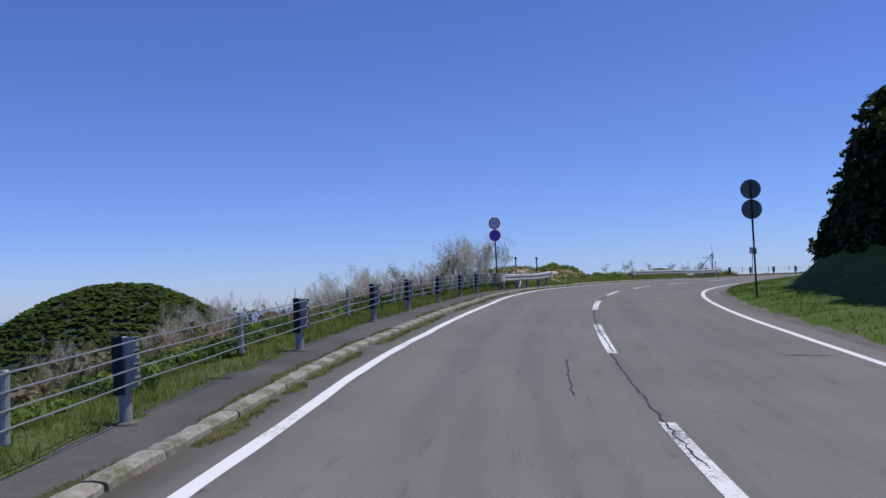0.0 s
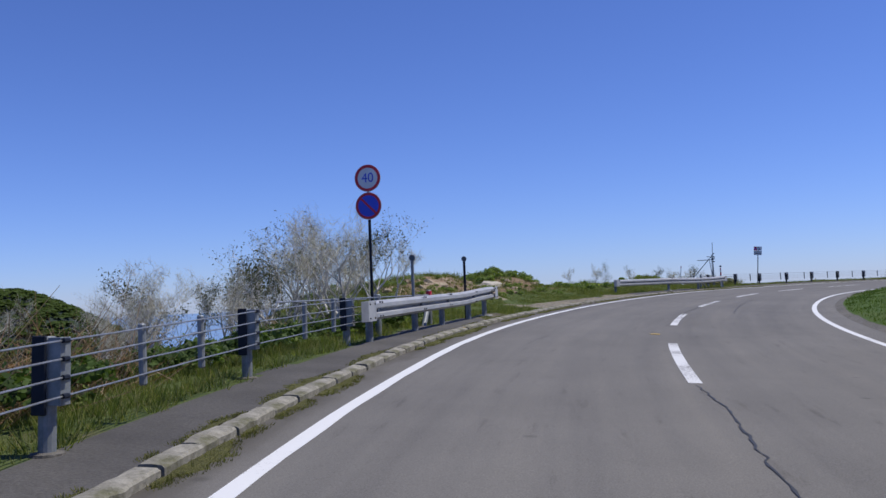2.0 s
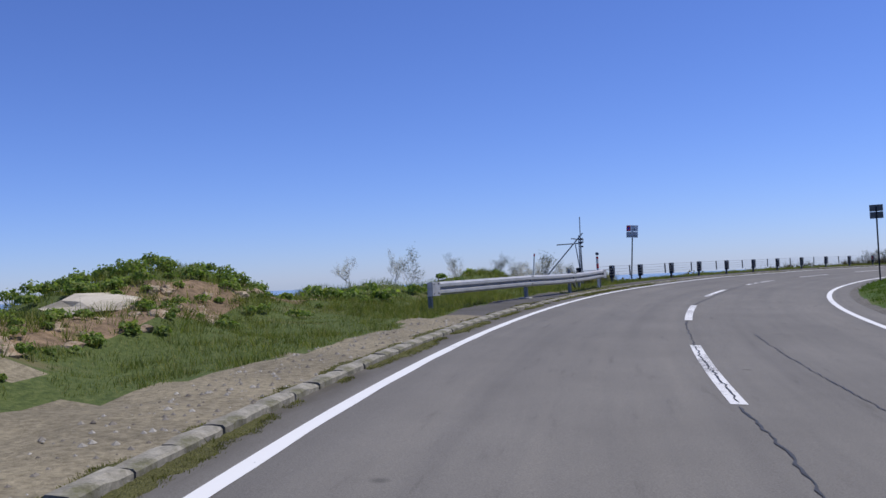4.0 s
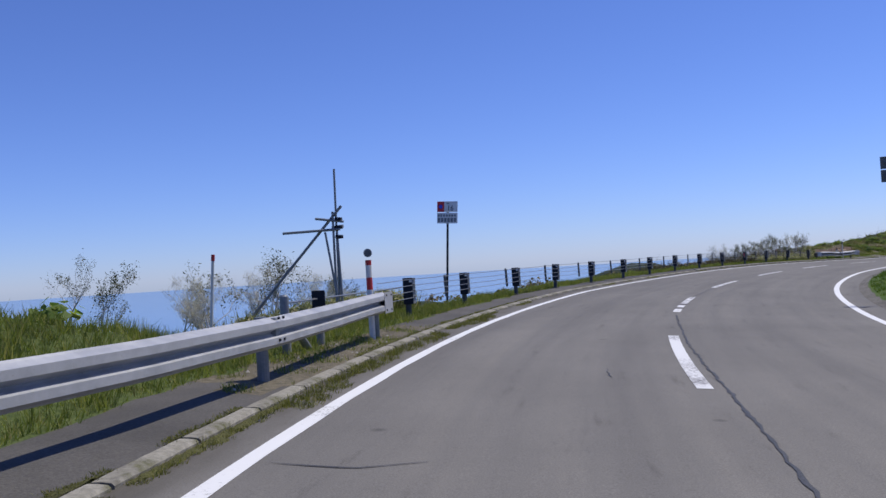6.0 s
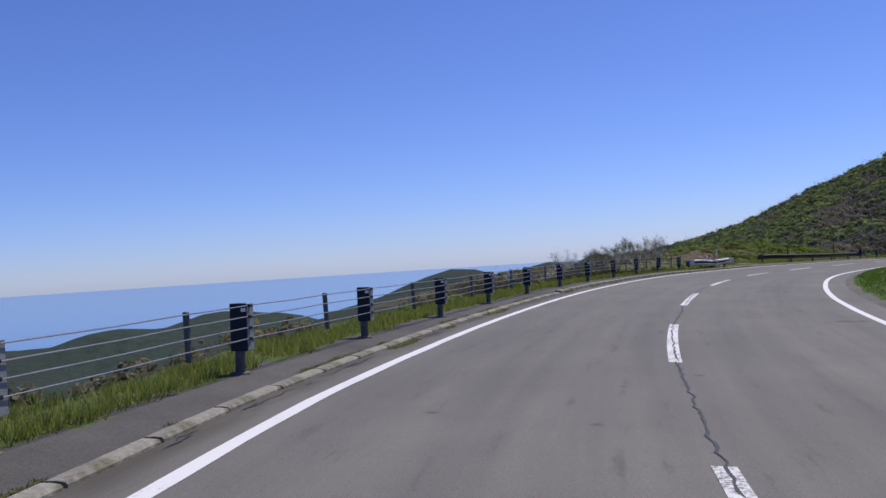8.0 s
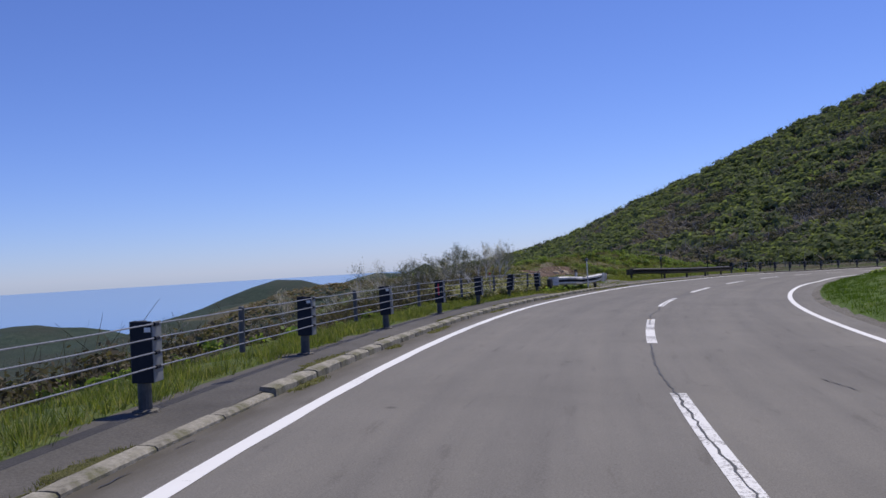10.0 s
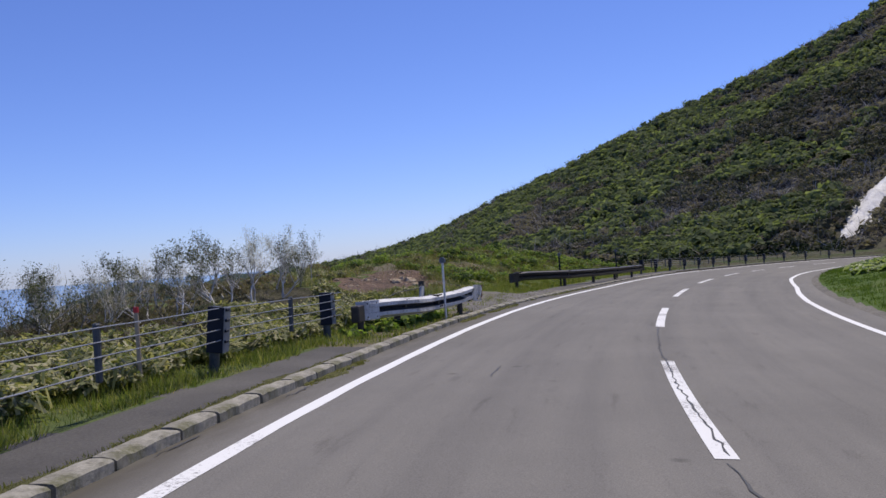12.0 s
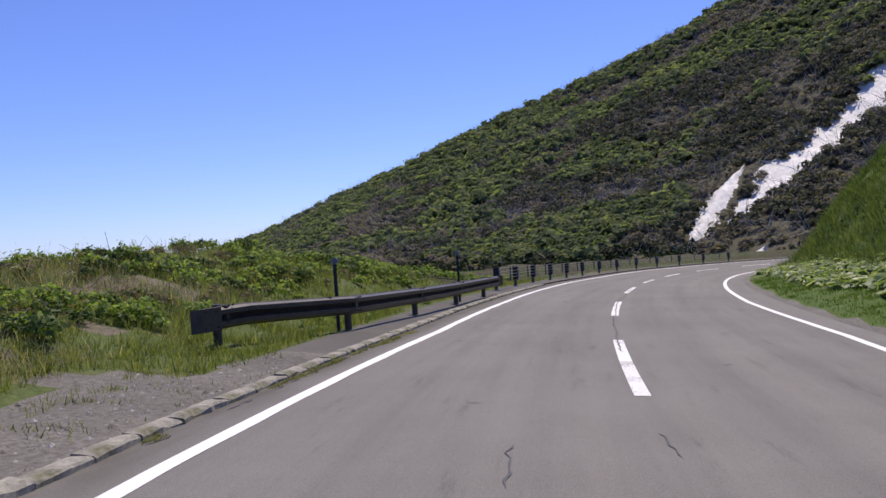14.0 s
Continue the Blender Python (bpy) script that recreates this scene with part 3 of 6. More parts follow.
# ---- ground ribbons, terrain, sea ----
LEFT_D = [-3.7, -3.85, -4.1, -4.3, -4.45, -4.6, -4.75, -5.0, -5.3, -5.7, -6.2, -6.8, -7.2, -7.6, -8.0, -8.4, -8.8, -9.3, -10.2, -11.5, -13, -15, -17.5, -21, -26, -33, -42, -55]
RIGHT_D = [3.98, 4.3, 4.7, 5.2, 5.8, 6.5, 7.3, 8.2, 9.0, 9.8, 10.6, 11.5, 12.6, 14, 16.5, 20, 25, 31, 40]


def left_kind(s, d):
    x, y = xy(s, d)
    if d > float(np.interp(s, [0, 36, 39, 42, 44, 61, 63, 68, 70, 75, 78, 100, 112, 240], [-4.4, -4.5, -4.66, -4.6, -4.5, -4.6, -4.95, -4.86, -4.7, -4.5, -4.36, -4.36, -4.48, -4.5])) + shift(s) + 0.17 * bumpy(x, y, 1.1, 2.0) + 0.08 * bumpy(x, y, 0.35, 6.0):
        if 133.5 < s < 142.5 + bumpy(x, y, 1.0):
            return 2
        if 71 + bumpy(x, y, 0.8) < s < 77 + bumpy(x, y, 1.0) or 41.8 < s < 44.5 or 126 < s < 133.5:
            return 5
        if s < 44.5 or s > 61:
            return 1
        return 6 if s > 48 + bumpy(x, y, 1.0) else 0
    if 133 < s < 140.5 and d > -5.3 + 0.7 * bumpy(x, y, 1.3):
        return 2
    if 47.5 < s < 60 and d > -4.9 - 1.0 * math.exp(-((s - 50.6) / 1.2) ** 2) + 0.35 * bumpy(x, y, 1.5):
        return 6
    if -7.2 < d < -4.9 and abs(s - (50.46 + 0.78 * (-5.3 - d))) < 0.24 + 0.1 * bumpy(x, y, 0.7):
        return 6
    if d < -6.0 + 0.8 * bumpy(x, y, 2.5, 4.0) and (s < 43 or 80 < s < 112):
        return 4
    if d < -7.4 + 0.6 * bumpy(x, y, 2.0) and 104 < s < 135:
        return 4
    if d < -13 and s < 130 or s > 160 and d < -5.0 + 0.5 * bumpy(x, y, 1.5):
        return 4
    for a, e, rs, rd in ((48.6, -7.6, 2.9, 0.9), (54, -7.8, 3.0, 0.7), (57, -8.2, 2.0, 0.5), (62, -8.0, 1.8, 0.5), (138.5, -7.9, 2.7, 1.35), (141.4, -8.8, 1.8, 0.9)):
        if ((s - a) / rs) ** 2 + ((d - e) / rd) ** 2 + 0.6 * bumpy(x, y, 0.9) < 1:
            return 7 if s > 130 else 3
    if 131 < s < 146 and d < -6.0 and bumpy(x, y, 1.8, 44) + 0.5 * bumpy(x, y, 0.6, 45) > 0.08:
        return 5
    return 0


verge_left = part("ground_outer", strip(lambda s: [q + shift(s) * (1.0 if q > -4.6 else max(0.0, 1 - (-4.6 - q) / 2.0)) for q in LEFT_D[::-1]], -30, 232, 0.5, ground_z, left_kind), [M_GROUND, M_ASPHALT_OLD, M_GRAVEL, M_SOIL, M_SLOPE, M_DIRT, M_TAN, M_RED_SOIL], None, smooth=True)
tagged(verge_left, "grassy road verge falling to a valley, with an asphalt strip", "ground", "", "structure")
verge_right = part("ground_inner", strip(RIGHT_D, -30, 232, 0.7, ground_z, lambda s, d: 1 if d < 4.35 + 0.1 * bumpy(s, d, 0.8) else 0), [M_LAWN, M_GRAVEL], None, smooth=True)
tagged(verge_right, "grassy bank along the inside of the bend", "ground", "", "structure")

SEA_Z = -46.0
HILLS = [(-70.8, 193, 39, 42, 6.1), (-30, 225, 40, 30, -14), (-135, 190, 36, 40, -15),
         (583, 708, 70, 110, -7), (547, 557, 90, 70, -6.5), (530, 488, 50, 40, -0.5), (256, 528, 70, 50, -19), (293, 449, 90, 40, -21.5), (181, 505, 60, 50, -23),
         (430, 560, 90, 80, -19), (120, 560, 110, 60, -30), (390, 330, 90, 60, -12), (40, 420, 90, 60, -38), (142, 160, 24, 20, 0.2), (134, 176, 32, 28, -0.9)]
GX = 50 + np.sinh(np.linspace(-4.2, 4.2, 150)) * 28.0
GY = 90 + np.sinh(np.linspace(-4.2, 4.2, 150)) * 28.0


def near_line(px, py):
    """Nearest station and offset for arrays of points."""
    s_out, d_out = np.empty(len(px)), np.empty(len(px))
    for a in range(0, len(px), 4000):
        dx = px[a:a + 4000, None] - LINE_X[None]
        dy = py[a:a + 4000, None] - LINE_Y[None]
        k = np.argmin(dx * dx + dy * dy, axis=1)
        r = np.arange(len(k))
        s_out[a:a + 4000] = LINE_S[k]
        d_out[a:a + 4000] = np.hypot(dx[r, k], dy[r, k]) * np.sign(dx[r, k] * np.cos(LINE_H[k]) - dy[r, k] * np.sin(LINE_H[k]))
    return s_out, d_out


def terrain():
    gx, gy = [g.ravel() for g in np.meshgrid(GX, GY)]
    s, d = near_line(gx, gy)
    z = np.empty(len(gx))
    for i in range(len(gx)):
        if d[i] < 0:
            a = -d[i]
            if a < 55:
                q = ground_z(float(s[i]), float(d[i])) - 0.8 if a > 7 else zc(s[i]) - 1.5
            else:
                q = ground_z(float(s[i]), -55.0) - 0.5 - 0.1 * (a - 55)
            q = max(q, -50.0)
        else:
            q = min(zc(s[i]) - 1.5, -2.0) - 0.02 * d[i]
        x, y = gx[i], gy[i]
        if d[i] < -20:
            for hx, hy, rx, ry, top in HILLS:
                w = math.exp(-((x - hx) / rx) ** 2 - ((y - hy) / ry) ** 2)
                q = max(q, q + (top - q) * w)
            q += (0.04 * min(60.0, -d[i] - 20)) * (bumpy(x, y, 45, 1.0) + 0.5 * bumpy(x, y, 17, 2.0))
        z[i] = q
    n = len(GX)
    b = Build()
    b.v = list(zip(gx.tolist(), gy.tolist(), z.tolist()))
    b.f = [(j * n + i, j * n + i + 1, (j + 1) * n + i + 1, (j + 1) * n + i) for j in range(n - 1) for i in range(n - 1)]
    b.m = [0] * len(b.f)
    return b


ground = tagged(part("ground", terrain(), M_FAR, None, smooth=True), "wooded valley and low hills falling to the coast", "ground", "", "structure")
b = Build()
ring = [(50 + 4650 * math.cos(a * math.tau / 96), 90 + 4650 * math.sin(a * math.tau / 96), SEA_Z) for a in range(96)]
b.add([(50, 90, SEA_Z)] + ring, [(0, 1 + a, 1 + (a + 1) % 96) for a in range(96)])
tagged(part("water", b, M_SEA), "calm blue sea reaching the hazy horizon", "water", "", "structure")

# mountain: a slope lofted from its foot to its ridge round a point of the road
MX, MY = 76.0, 99.0
RIDGE = [(16, -6.5, 430), (26, -4.2, 430), (36, -2.2, 430), (46, -1.1, 400), (52, -0.35, 370), (56, 0.4, 345), (58.8, 1.25, 330), (63.6, 3.35, 315), (69.3, 5.6, 305), (75, 7.95, 300), (82.3, 10.65, 300), (88.7, 13.4, 300), (97, 16.5, 300), (112, 20, 290), (135, 21, 280)]
FOOT = [(16, 300), (36, 250), (50, 205), (60, 160), (70, 140), (80, 128), (88, 118), (97, 105), (112, 95), (135, 90)]


def mountain_at(az, u):
    """Place on the slope: azimuth in degrees, u from 0 (foot) to 1 (ridge)."""
    ra, re, rd = zip(*RIDGE)
    el, far, foot = np.interp(az, ra, re), np.interp(az, ra, rd), np.interp(az, *zip(*FOOT))
    top = 1.4 + math.tan(radians(el)) * far
    low = -4.5 - 38 * smooth01(64, 34, az)
    r = foot + (far - foot) * u
    x, y = MX + math.sin(radians(az)) * r, MY + math.cos(radians(az)) * r
    if u <= 1:
        z = low + (top - low) * (0.75 * u + 0.25 * u * u)
    else:
        z = top - (u - 1) * 120
    amp = 0.012 * max(0.0, top) * min(1, u * 3) * (0.4 if u > 0.93 else 1.0)
    z += amp * (4 * bumpy(x, y, 42, 4.0) + 2 * bumpy(x, y, 17, 6.0))
    # gully that holds the snow
    g = abs(az - (87.0 + 42.0 * (u - 0.095)))
    z -= 2.0 * math.exp(-(g / 1.6) ** 2) * smooth01(0.0, 0.15, u)
    return Vector((x, y, z))


b = Build()
AZ = np.arange(17, 138, 1.0)
US = [-0.25, 0] + list(np.linspace(0.03, 1.0, 40)) + [1.2, 1.6]
b.v = [tuple(mountain_at(float(a), float(u))) for a in AZ for u in US]
n = len(US)
b.f = [(i * n + k, i * n + k + 1, (i + 1) * n + k + 1, (i + 1) * n + k) for i in range(len(AZ) - 1) for k in range(n - 1)]
b.m = [0] * len(b.f)
tagged(part("mountain", b, M_MOUNT, None, smooth=True), "steep mountainside of low green trees and bare brush", "mountain", "", "structure")


# ---- foliage in bulk ----
RNG = np.random.default_rng(7)


def unit(n):
    v = RNG.normal(size=(n, 3))
    return v / np.linalg.norm(v, axis=1)[:, None]


def clumps(centres, radii, per, leaf, flat=0.75, up=0.5, wide=0.8, loose=0.9):
    """Leaves on the outside of many crowns: centres, half-axes for quads."""
    n = len(centres)
    c = np.repeat(np.asarray(centres, float), per, axis=0)
    r = np.repeat(np.asarray(radii, float), per)
    dirs = unit(n * per)
    dirs[:, 2] = np.abs(dirs[:, 2]) * 1.0 - 0.25
    lump = 0.62 + 0.42 * np.sin(dirs[:, 0] * 7 + c[:, 0]) * np.sin(dirs[:, 1] * 6 + c[:, 1]) * np.sin(dirs[:, 2] * 5 + c[:, 2] * 3)
    place = c + dirs * (r * lump * RNG.uniform(0.72, 1.05, n * per))[:, None] * np.array([1, 1, flat])
    nrm = dirs + unit(n * per) * loose + np.array([0, 0, up])
    nrm /= np.linalg.norm(nrm, axis=1)[:, None]
    u = np.cross(nrm, unit(n * per))
    u /= np.linalg.norm(u, axis=1)[:, None]
    v = np.cross(nrm, u)
    size = (leaf * RNG.uniform(0.6, 1.5, n * per))[:, None]
    return place, u * size * wide, v * size


def stuff(name, arrays, material, label, category, taper=0.55):
    place, u, v = [np.concatenate(q) for q in zip(*arrays)]
    return tagged(new(name, quads_mesh(name, place.astype(np.float32), u.astype(np.float32), v.astype(np.float32), material, taper)), label, category, "", "stuff")


def blades(s0, s1, d0, d1, count, h0, h1, width, keep=None, lean=0.35):
    """Grass blades on the ground beside the road."""
    pts = []
    while len(pts) < count:
        s, d = RNG.uniform(s0, s1), RNG.uniform(d0, d1)
        x, y = xy(s, d)
        if bumpy(x, y, 0.5, 9.0) + 0.55 < RNG.uniform(0, 0.9):
            continue
        if keep and not keep(s, d, x, y):
            count -= 1
            continue
        pts.append((x, y, ground_z(s, d) if abs(d) > 3.6 else road_z(s, d)))
    c = np.array(pts).reshape(-1, 3)
    n = len(c)
    tall = RNG.uniform(h0, h1, n) * (0.6 + 0.8 * np.array([0.5 + bumpy(p[0], p[1], 1.3, 11.0) for p in c]))
    tip = np.stack([RNG.normal(0, lean, n), RNG.normal(0, lean, n), np.ones(n)], 1) * tall[:, None] * 0.5
    side = np.stack([RNG.normal(size=n), RNG.normal(size=n), np.zeros(n)], 1)
    side /= np.linalg.norm(side, axis=1)[:, None]
    return c + tip - np.array([0, 0, 0.01]), side * (width * RNG.uniform(0.6, 1.4, n))[:, None], tip


def not_bare(s, d, x, y):
    return left_kind(s, d) == 0


def tufts(pts, per, h0, h1, spread, width):
    """Tufts of blades that lean outwards from points (x, y, z)."""
    c = np.repeat(np.asarray(pts, float).reshape(-1, 3), per, axis=0)
    n = len(c)
    size = np.repeat(RNG.uniform(0.55, 1.35, len(c) // per), per)
    a = RNG.uniform(0, math.tau, n)
    out = np.sqrt(RNG.uniform(0, 1, n))
    way = np.stack([np.cos(a), np.sin(a), np.zeros(n)], 1)
    base = c + way * (out * spread * size)[:, None]
    tall = RNG.uniform(h0, h1, n) * size * (1.1 - 0.4 * out)
    tip = (way * (out * 0.75 + RNG.normal(0, 0.22, n))[:, None] + np.array([0.0, 0.0, 1.0])) * tall[:, None] * 0.5
    side = np.stack([RNG.normal(size=n), RNG.normal(size=n), np.zeros(n)], 1)
    side /= np.linalg.norm(side, axis=1)[:, None]
    return base + tip - np.array([0, 0, 0.012]), side * (width * RNG.uniform(0.6, 1.4, n))[:, None], tip


def spots(n, s0, s1, d0, d1, keep=None, size=1.1, seed=9.0, least=-0.35):
    """Points beside the road, gathered in patches."""
    out = []
    for _ in range(n):
        s, d = RNG.uniform(s0, s1), RNG.uniform(d0, d1)
        x, y = xy(s, d)
        if bumpy(x, y, size, seed) < least or (keep and not keep(s, d, x, y)):
            continue
        out.append((x, y, ground_z(s, d)))
    return np.array(out).reshape(-1, 3)


def kerb_spots(n, s0, s1, off0, off1, size, seed, least, grow=0.0):
    """Points along the kerb, counted from the edge line; grow widens the patches away from off0."""
    out = []
    for _ in range(n):
        s = RNG.uniform(s0, s1)
        x, y = xy(s, -3.7)
        q = bumpy(x, y, size, seed) + 0.5 * bumpy(x, y, size * 0.3, seed + 1)
        if q < least:
            continue
        w = min(1.0, 0.35 + (q - least) * grow) if grow else 1.0
        d = left_line(s) + off0 + (off1 - off0) * w * RNG.uniform(0, 1)
        x, y = xy(s, d)
        out.append((x, y, road_z(s, d) if off0 > -0.5 else ground_z(s, d)))
    return np.array(out).reshape(-1, 3)


stuff("grass", [tufts(spots(4600, -1, 46, -6.4, -4.05, not_bare), 16, 0.07, 0.2, 0.08, 0.0045), tufts(spots(2600, 60, 80, -7.0, -4.05, not_bare), 16, 0.06, 0.2, 0.08, 0.0045), tufts(spots(4600, 78, 127, -5.4, -4.0, not_bare, 0.9, 9.0, -0.2), 16, 0.05, 0.17, 0.09, 0.0045), tufts(spots(1300, 117, 134, -6.0, -4.0, not_bare, 0.9, 9.0, -0.2), 16, 0.04, 0.13, 0.08, 0.005),
                blades(-1, 46, -6.2, -4.05, 26000, 0.03, 0.1, 0.005, not_bare), blades(60, 80, -6.4, -4.05, 16000, 0.03, 0.12, 0.005, not_bare), blades(79, 127, -5.4, -4.05, 26000, 0.04, 0.13, 0.005, not_bare),
                blades(43.5, 62, -8.0, -3.8, 40000, 0.02, 0.075, 0.0045, not_bare), tufts(spots(2600, 43.5, 63, -8.6, -4.0, not_bare, 1.6, 13.0, -0.1), 14, 0.05, 0.16, 0.08, 0.0045), blades(44, 64, -11.5, -7.5, 14000, 0.04, 0.12, 0.006, not_bare), tufts(spots(1300, 44, 64, -11, -7.2), 14, 0.06, 0.2, 0.1, 0.006), tufts(spots(500, 45, 57, -8.4, -6.6, None, 0.8, 19.0, 0.12), 18, 0.08, 0.24, 0.1, 0.005),
                blades(130, 150, -8.5, -4.2, 34000, 0.04, 0.14, 0.006, not_bare), tufts(spots(2200, 130, 170, -9.5, -4.2, not_bare), 16, 0.08, 0.26, 0.1, 0.006), tufts(spots(1300, 133, 145, -10.5, -5.4, not_bare, 1.2, 17.0, -0.2), 16, 0.06, 0.2, 0.1, 0.005), tufts(spots(420, 134, 143, -5.6, -4.3, None, 0.7, 37.0, 0.15), 14, 0.03, 0.1, 0.08, 0.004), blades(140, 172, -13, -7, 16000, 0.08, 0.24, 0.008, not_bare), blades(148, 172, -8.5, -4.4, 10000, 0.05, 0.2, 0.008, not_bare),
                blades(61, 73, -9.5, -4.6, 12000, 0.05, 0.16, 0.006, not_bare)], M_GRASS, "uneven bright green roadside grass on the outer verge", "grass", 0.15)
stuff("grass", [blades(4, 172, 4.35, 8.0, 62000, 0.03, 0.09, 0.009), tufts(spots(2600, 60, 172, 4.4, 7.0), 12, 0.05, 0.14, 0.1, 0.008)], M_LAWN_BLADE, "short green grass on the inner bank", "grass", 0.2)
stuff("weeds", [tufts(kerb_spots(7500, -1, 66, -0.462, -0.28, 1.7, 21.0, -0.15, 1.2), 14, 0.014, 0.034, 0.035, 0.005), tufts(kerb_spots(500, -1, 66, -0.455, -0.36, 1.7, 21.0, 0.1, 1.2), 12, 0.02, 0.06, 0.03, 0.004), tufts(kerb_spots(4200, 66, 145, -0.462, -0.32, 2.2, 23.0, 0.1, 1.2), 14, 0.014, 0.04, 0.04, 0.005), tufts(kerb_spots(400, 66, 145, -0.455, -0.38, 2.2, 23.0, 0.2, 1.2), 12, 0.03, 0.09, 0.03, 0.004),
                tufts(kerb_spots(650, 70, 80, -0.455, -0.15, 2.6, 27.0, -0.2, 1.5), 16, 0.02, 0.07, 0.05, 0.0045),
                tufts(kerb_spots(7500, -1, 66, -0.64, -0.84, 1.9, 31.0, -0.12, 1.0), 14, 0.014, 0.034, 0.035, 0.005), tufts(kerb_spots(5000, 66, 132, -0.64, -0.82, 2.0, 33.0, 0.0, 1.0), 14, 0.014, 0.04, 0.035, 0.005)], M_WEED, "weeds and moss growing along both sides of the kerb", "weeds", 0.2)


def moss_ribbon(b, s0, s1, off, way, size, seed, least, widest):
    """Low moss that spreads from the foot of the kerb, in patches with a ragged edge."""
    step = 0.05
    prev = None
    for i in range(int((s1 - s0) / step)):
        q = s0 + i * step
        x, y = xy(q, -3.7)
        v = bumpy(x, y, size, seed) + 0.5 * bumpy(x, y, size * 0.3, seed + 1)
        w = min(widest, max(0.0, (v - least) * 0.3)) * (1 + 0.7 * bumpy(x, y, 0.12, seed + 2))
        if w < 0.012:
            prev = None
            continue
        row = []
        for f, up in ((0.0, 0.016), (0.5, 0.013), (0.85, 0.006), (1.0, -0.002)):
            d = left_line(q) + off + way * w * f
            px, py = xy(q, d)
            base = road_z(q, d) if way > 0 else ground_z(q, d)
            row.append((px, py, base + up * (1 + 0.8 * bumpy(px, py, 0.07, seed + 4))))
        if prev:
            b.add(prev + row, [(k, k + 1, k + 5, k + 4) for k in range(3)])
        prev = row


b = Build()
moss_ribbon(b, -2, 66, -0.468, 1, 1.7, 21.0, -0.15, 0.17)
moss_ribbon(b, 66, 146, -0.468, 1, 2.2, 23.0, 0.05, 0.14)
moss_ribbon(b, -2, 66, -0.64, -1, 1.9, 31.0, -0.15, 0.2)
moss_ribbon(b, 66, 132, -0.64, -1, 2.0, 33.0, -0.05, 0.18)
tagged(part("moss", b, M_MOSS, None, smooth=True), "brown-green moss and dirt along the kerb", "moss", "", "stuff")


def dirt_weeds(s, d, x, y):
    return left_kind(s, d) == 5 and d < -3.75 + shift(s) and bumpy(x, y, 0.7, 51) > -0.05


stuff("weeds", [blades(61, 78, -4.8, -3.7, 16000, 0.02, 0.09, 0.005, dirt_weeds), blades(125, 134, -4.8, -3.6, 9000, 0.02, 0.1, 0.006, dirt_weeds), blades(41, 45, -4.8, -3.7, 3000, 0.02, 0.08, 0.005, dirt_weeds),
                blades(133, 143, -4.9, -3.6, 2600, 0.02, 0.08, 0.006, lambda s, d, x, y: left_kind(s, d) == 2 and d < -3.75 + shift(s) and bumpy(x, y, 0.6, 51) > 0.1)], M_GRASS, "sparse weeds on the dirt behind the kerb", "weeds", 0.2)


def scatter(n, s0, s1, d0, d1, keep=None):
    out = []
    for _ in range(n):
        s, d = RNG.uniform(s0, s1), RNG.uniform(d0, d1)
        x, y = xy(s, d)
        if keep is None or keep(s, d, x, y):
            out.append((x, y, ground_z(s, d)))
    return np.array(out).reshape(-1, 3)


def shrub_patch(pts, r0, r1, per, leaf, wide=0.8, up=0.5, flat=0.75, loose=0.9):
    r = RNG.uniform(r0, r1, len(pts))
    return clumps(pts + np.array([0, 0, 1]) * (r * 0.35)[:, None], r, per, leaf, flat, up, wide, loose)


def sticks(pts, per, length, width):
    """Bare branches rising from points."""
    c = np.repeat(pts, per, axis=0)
    n = len(c)
    v = unit(n)
    v[:, 2] = np.abs(v[:, 2]) * 0.9 + 0.25
    v *= (length * RNG.uniform(0.4, 1.2, n))[:, None] * 0.5
    u = np.cross(v, unit(n))
    u /= np.linalg.norm(u, axis=1)[:, None]
    return c + v + RNG.normal(0, length * 0.22, (n, 3)), u * (width * RNG.uniform(0.5, 1.3, n))[:, None], v


stuff("dry_grass", [blades(75.5, 82, -7.8, -5.5, 7000, 0.2, 0.5, 0.012, lambda s, d, x, y: bumpy(x, y, 2.0, 71) > -0.2), blades(131, 147, -11.5, -5.6, 30000, 0.06, 0.2, 0.007, lambda s, d, x, y: left_kind(s, d) in (0, 5) and bumpy(x, y, 2.2, 41) < 0.15)], M_SASA, "dry yellowed grass behind the fence and on the mound", "grass", 0.2)


def hollow(s, d, x, y):
    return left_kind(s, d) == 0 and bumpy(x, y, 2.2, 41) > -0.05


def hump(s, d, x, y):
    return left_kind(s, d) == 0 and bumpy(x, y, 2.2, 41) < 0.12


stuff("shrubs", [shrub_patch(scatter(60, 43.5, 48, -10.5, -8.2, not_bare), 0.12, 0.3, 140, 0.02), shrub_patch(scatter(110, 52.2, 62, -10.5, -8.4, not_bare), 0.12, 0.36, 220, 0.021), shrub_patch(scatter(40, 46, 53, -8.6, -6.3), 0.08, 0.24, 120, 0.018), shrub_patch(scatter(60, 53, 64, -8.6, -6.8), 0.1, 0.25, 130, 0.019),
                 shrub_patch(scatter(480, 141, 159, -11, -5.9, hollow), 0.16, 0.46, 170, 0.025), shrub_patch(scatter(220, 155, 172, -12, -5.8), 0.2, 0.45, 130, 0.034), shrub_patch(scatter(36, 145, 156, -5.4, -4.3, not_bare), 0.06, 0.15, 60, 0.02), shrub_patch(scatter(26, 127, 132, -5.0, -4.0), 0.08, 0.2, 40, 0.035)],
      M_LEAF, "low leafy green shrubs on the earth mounds", "shrubs")
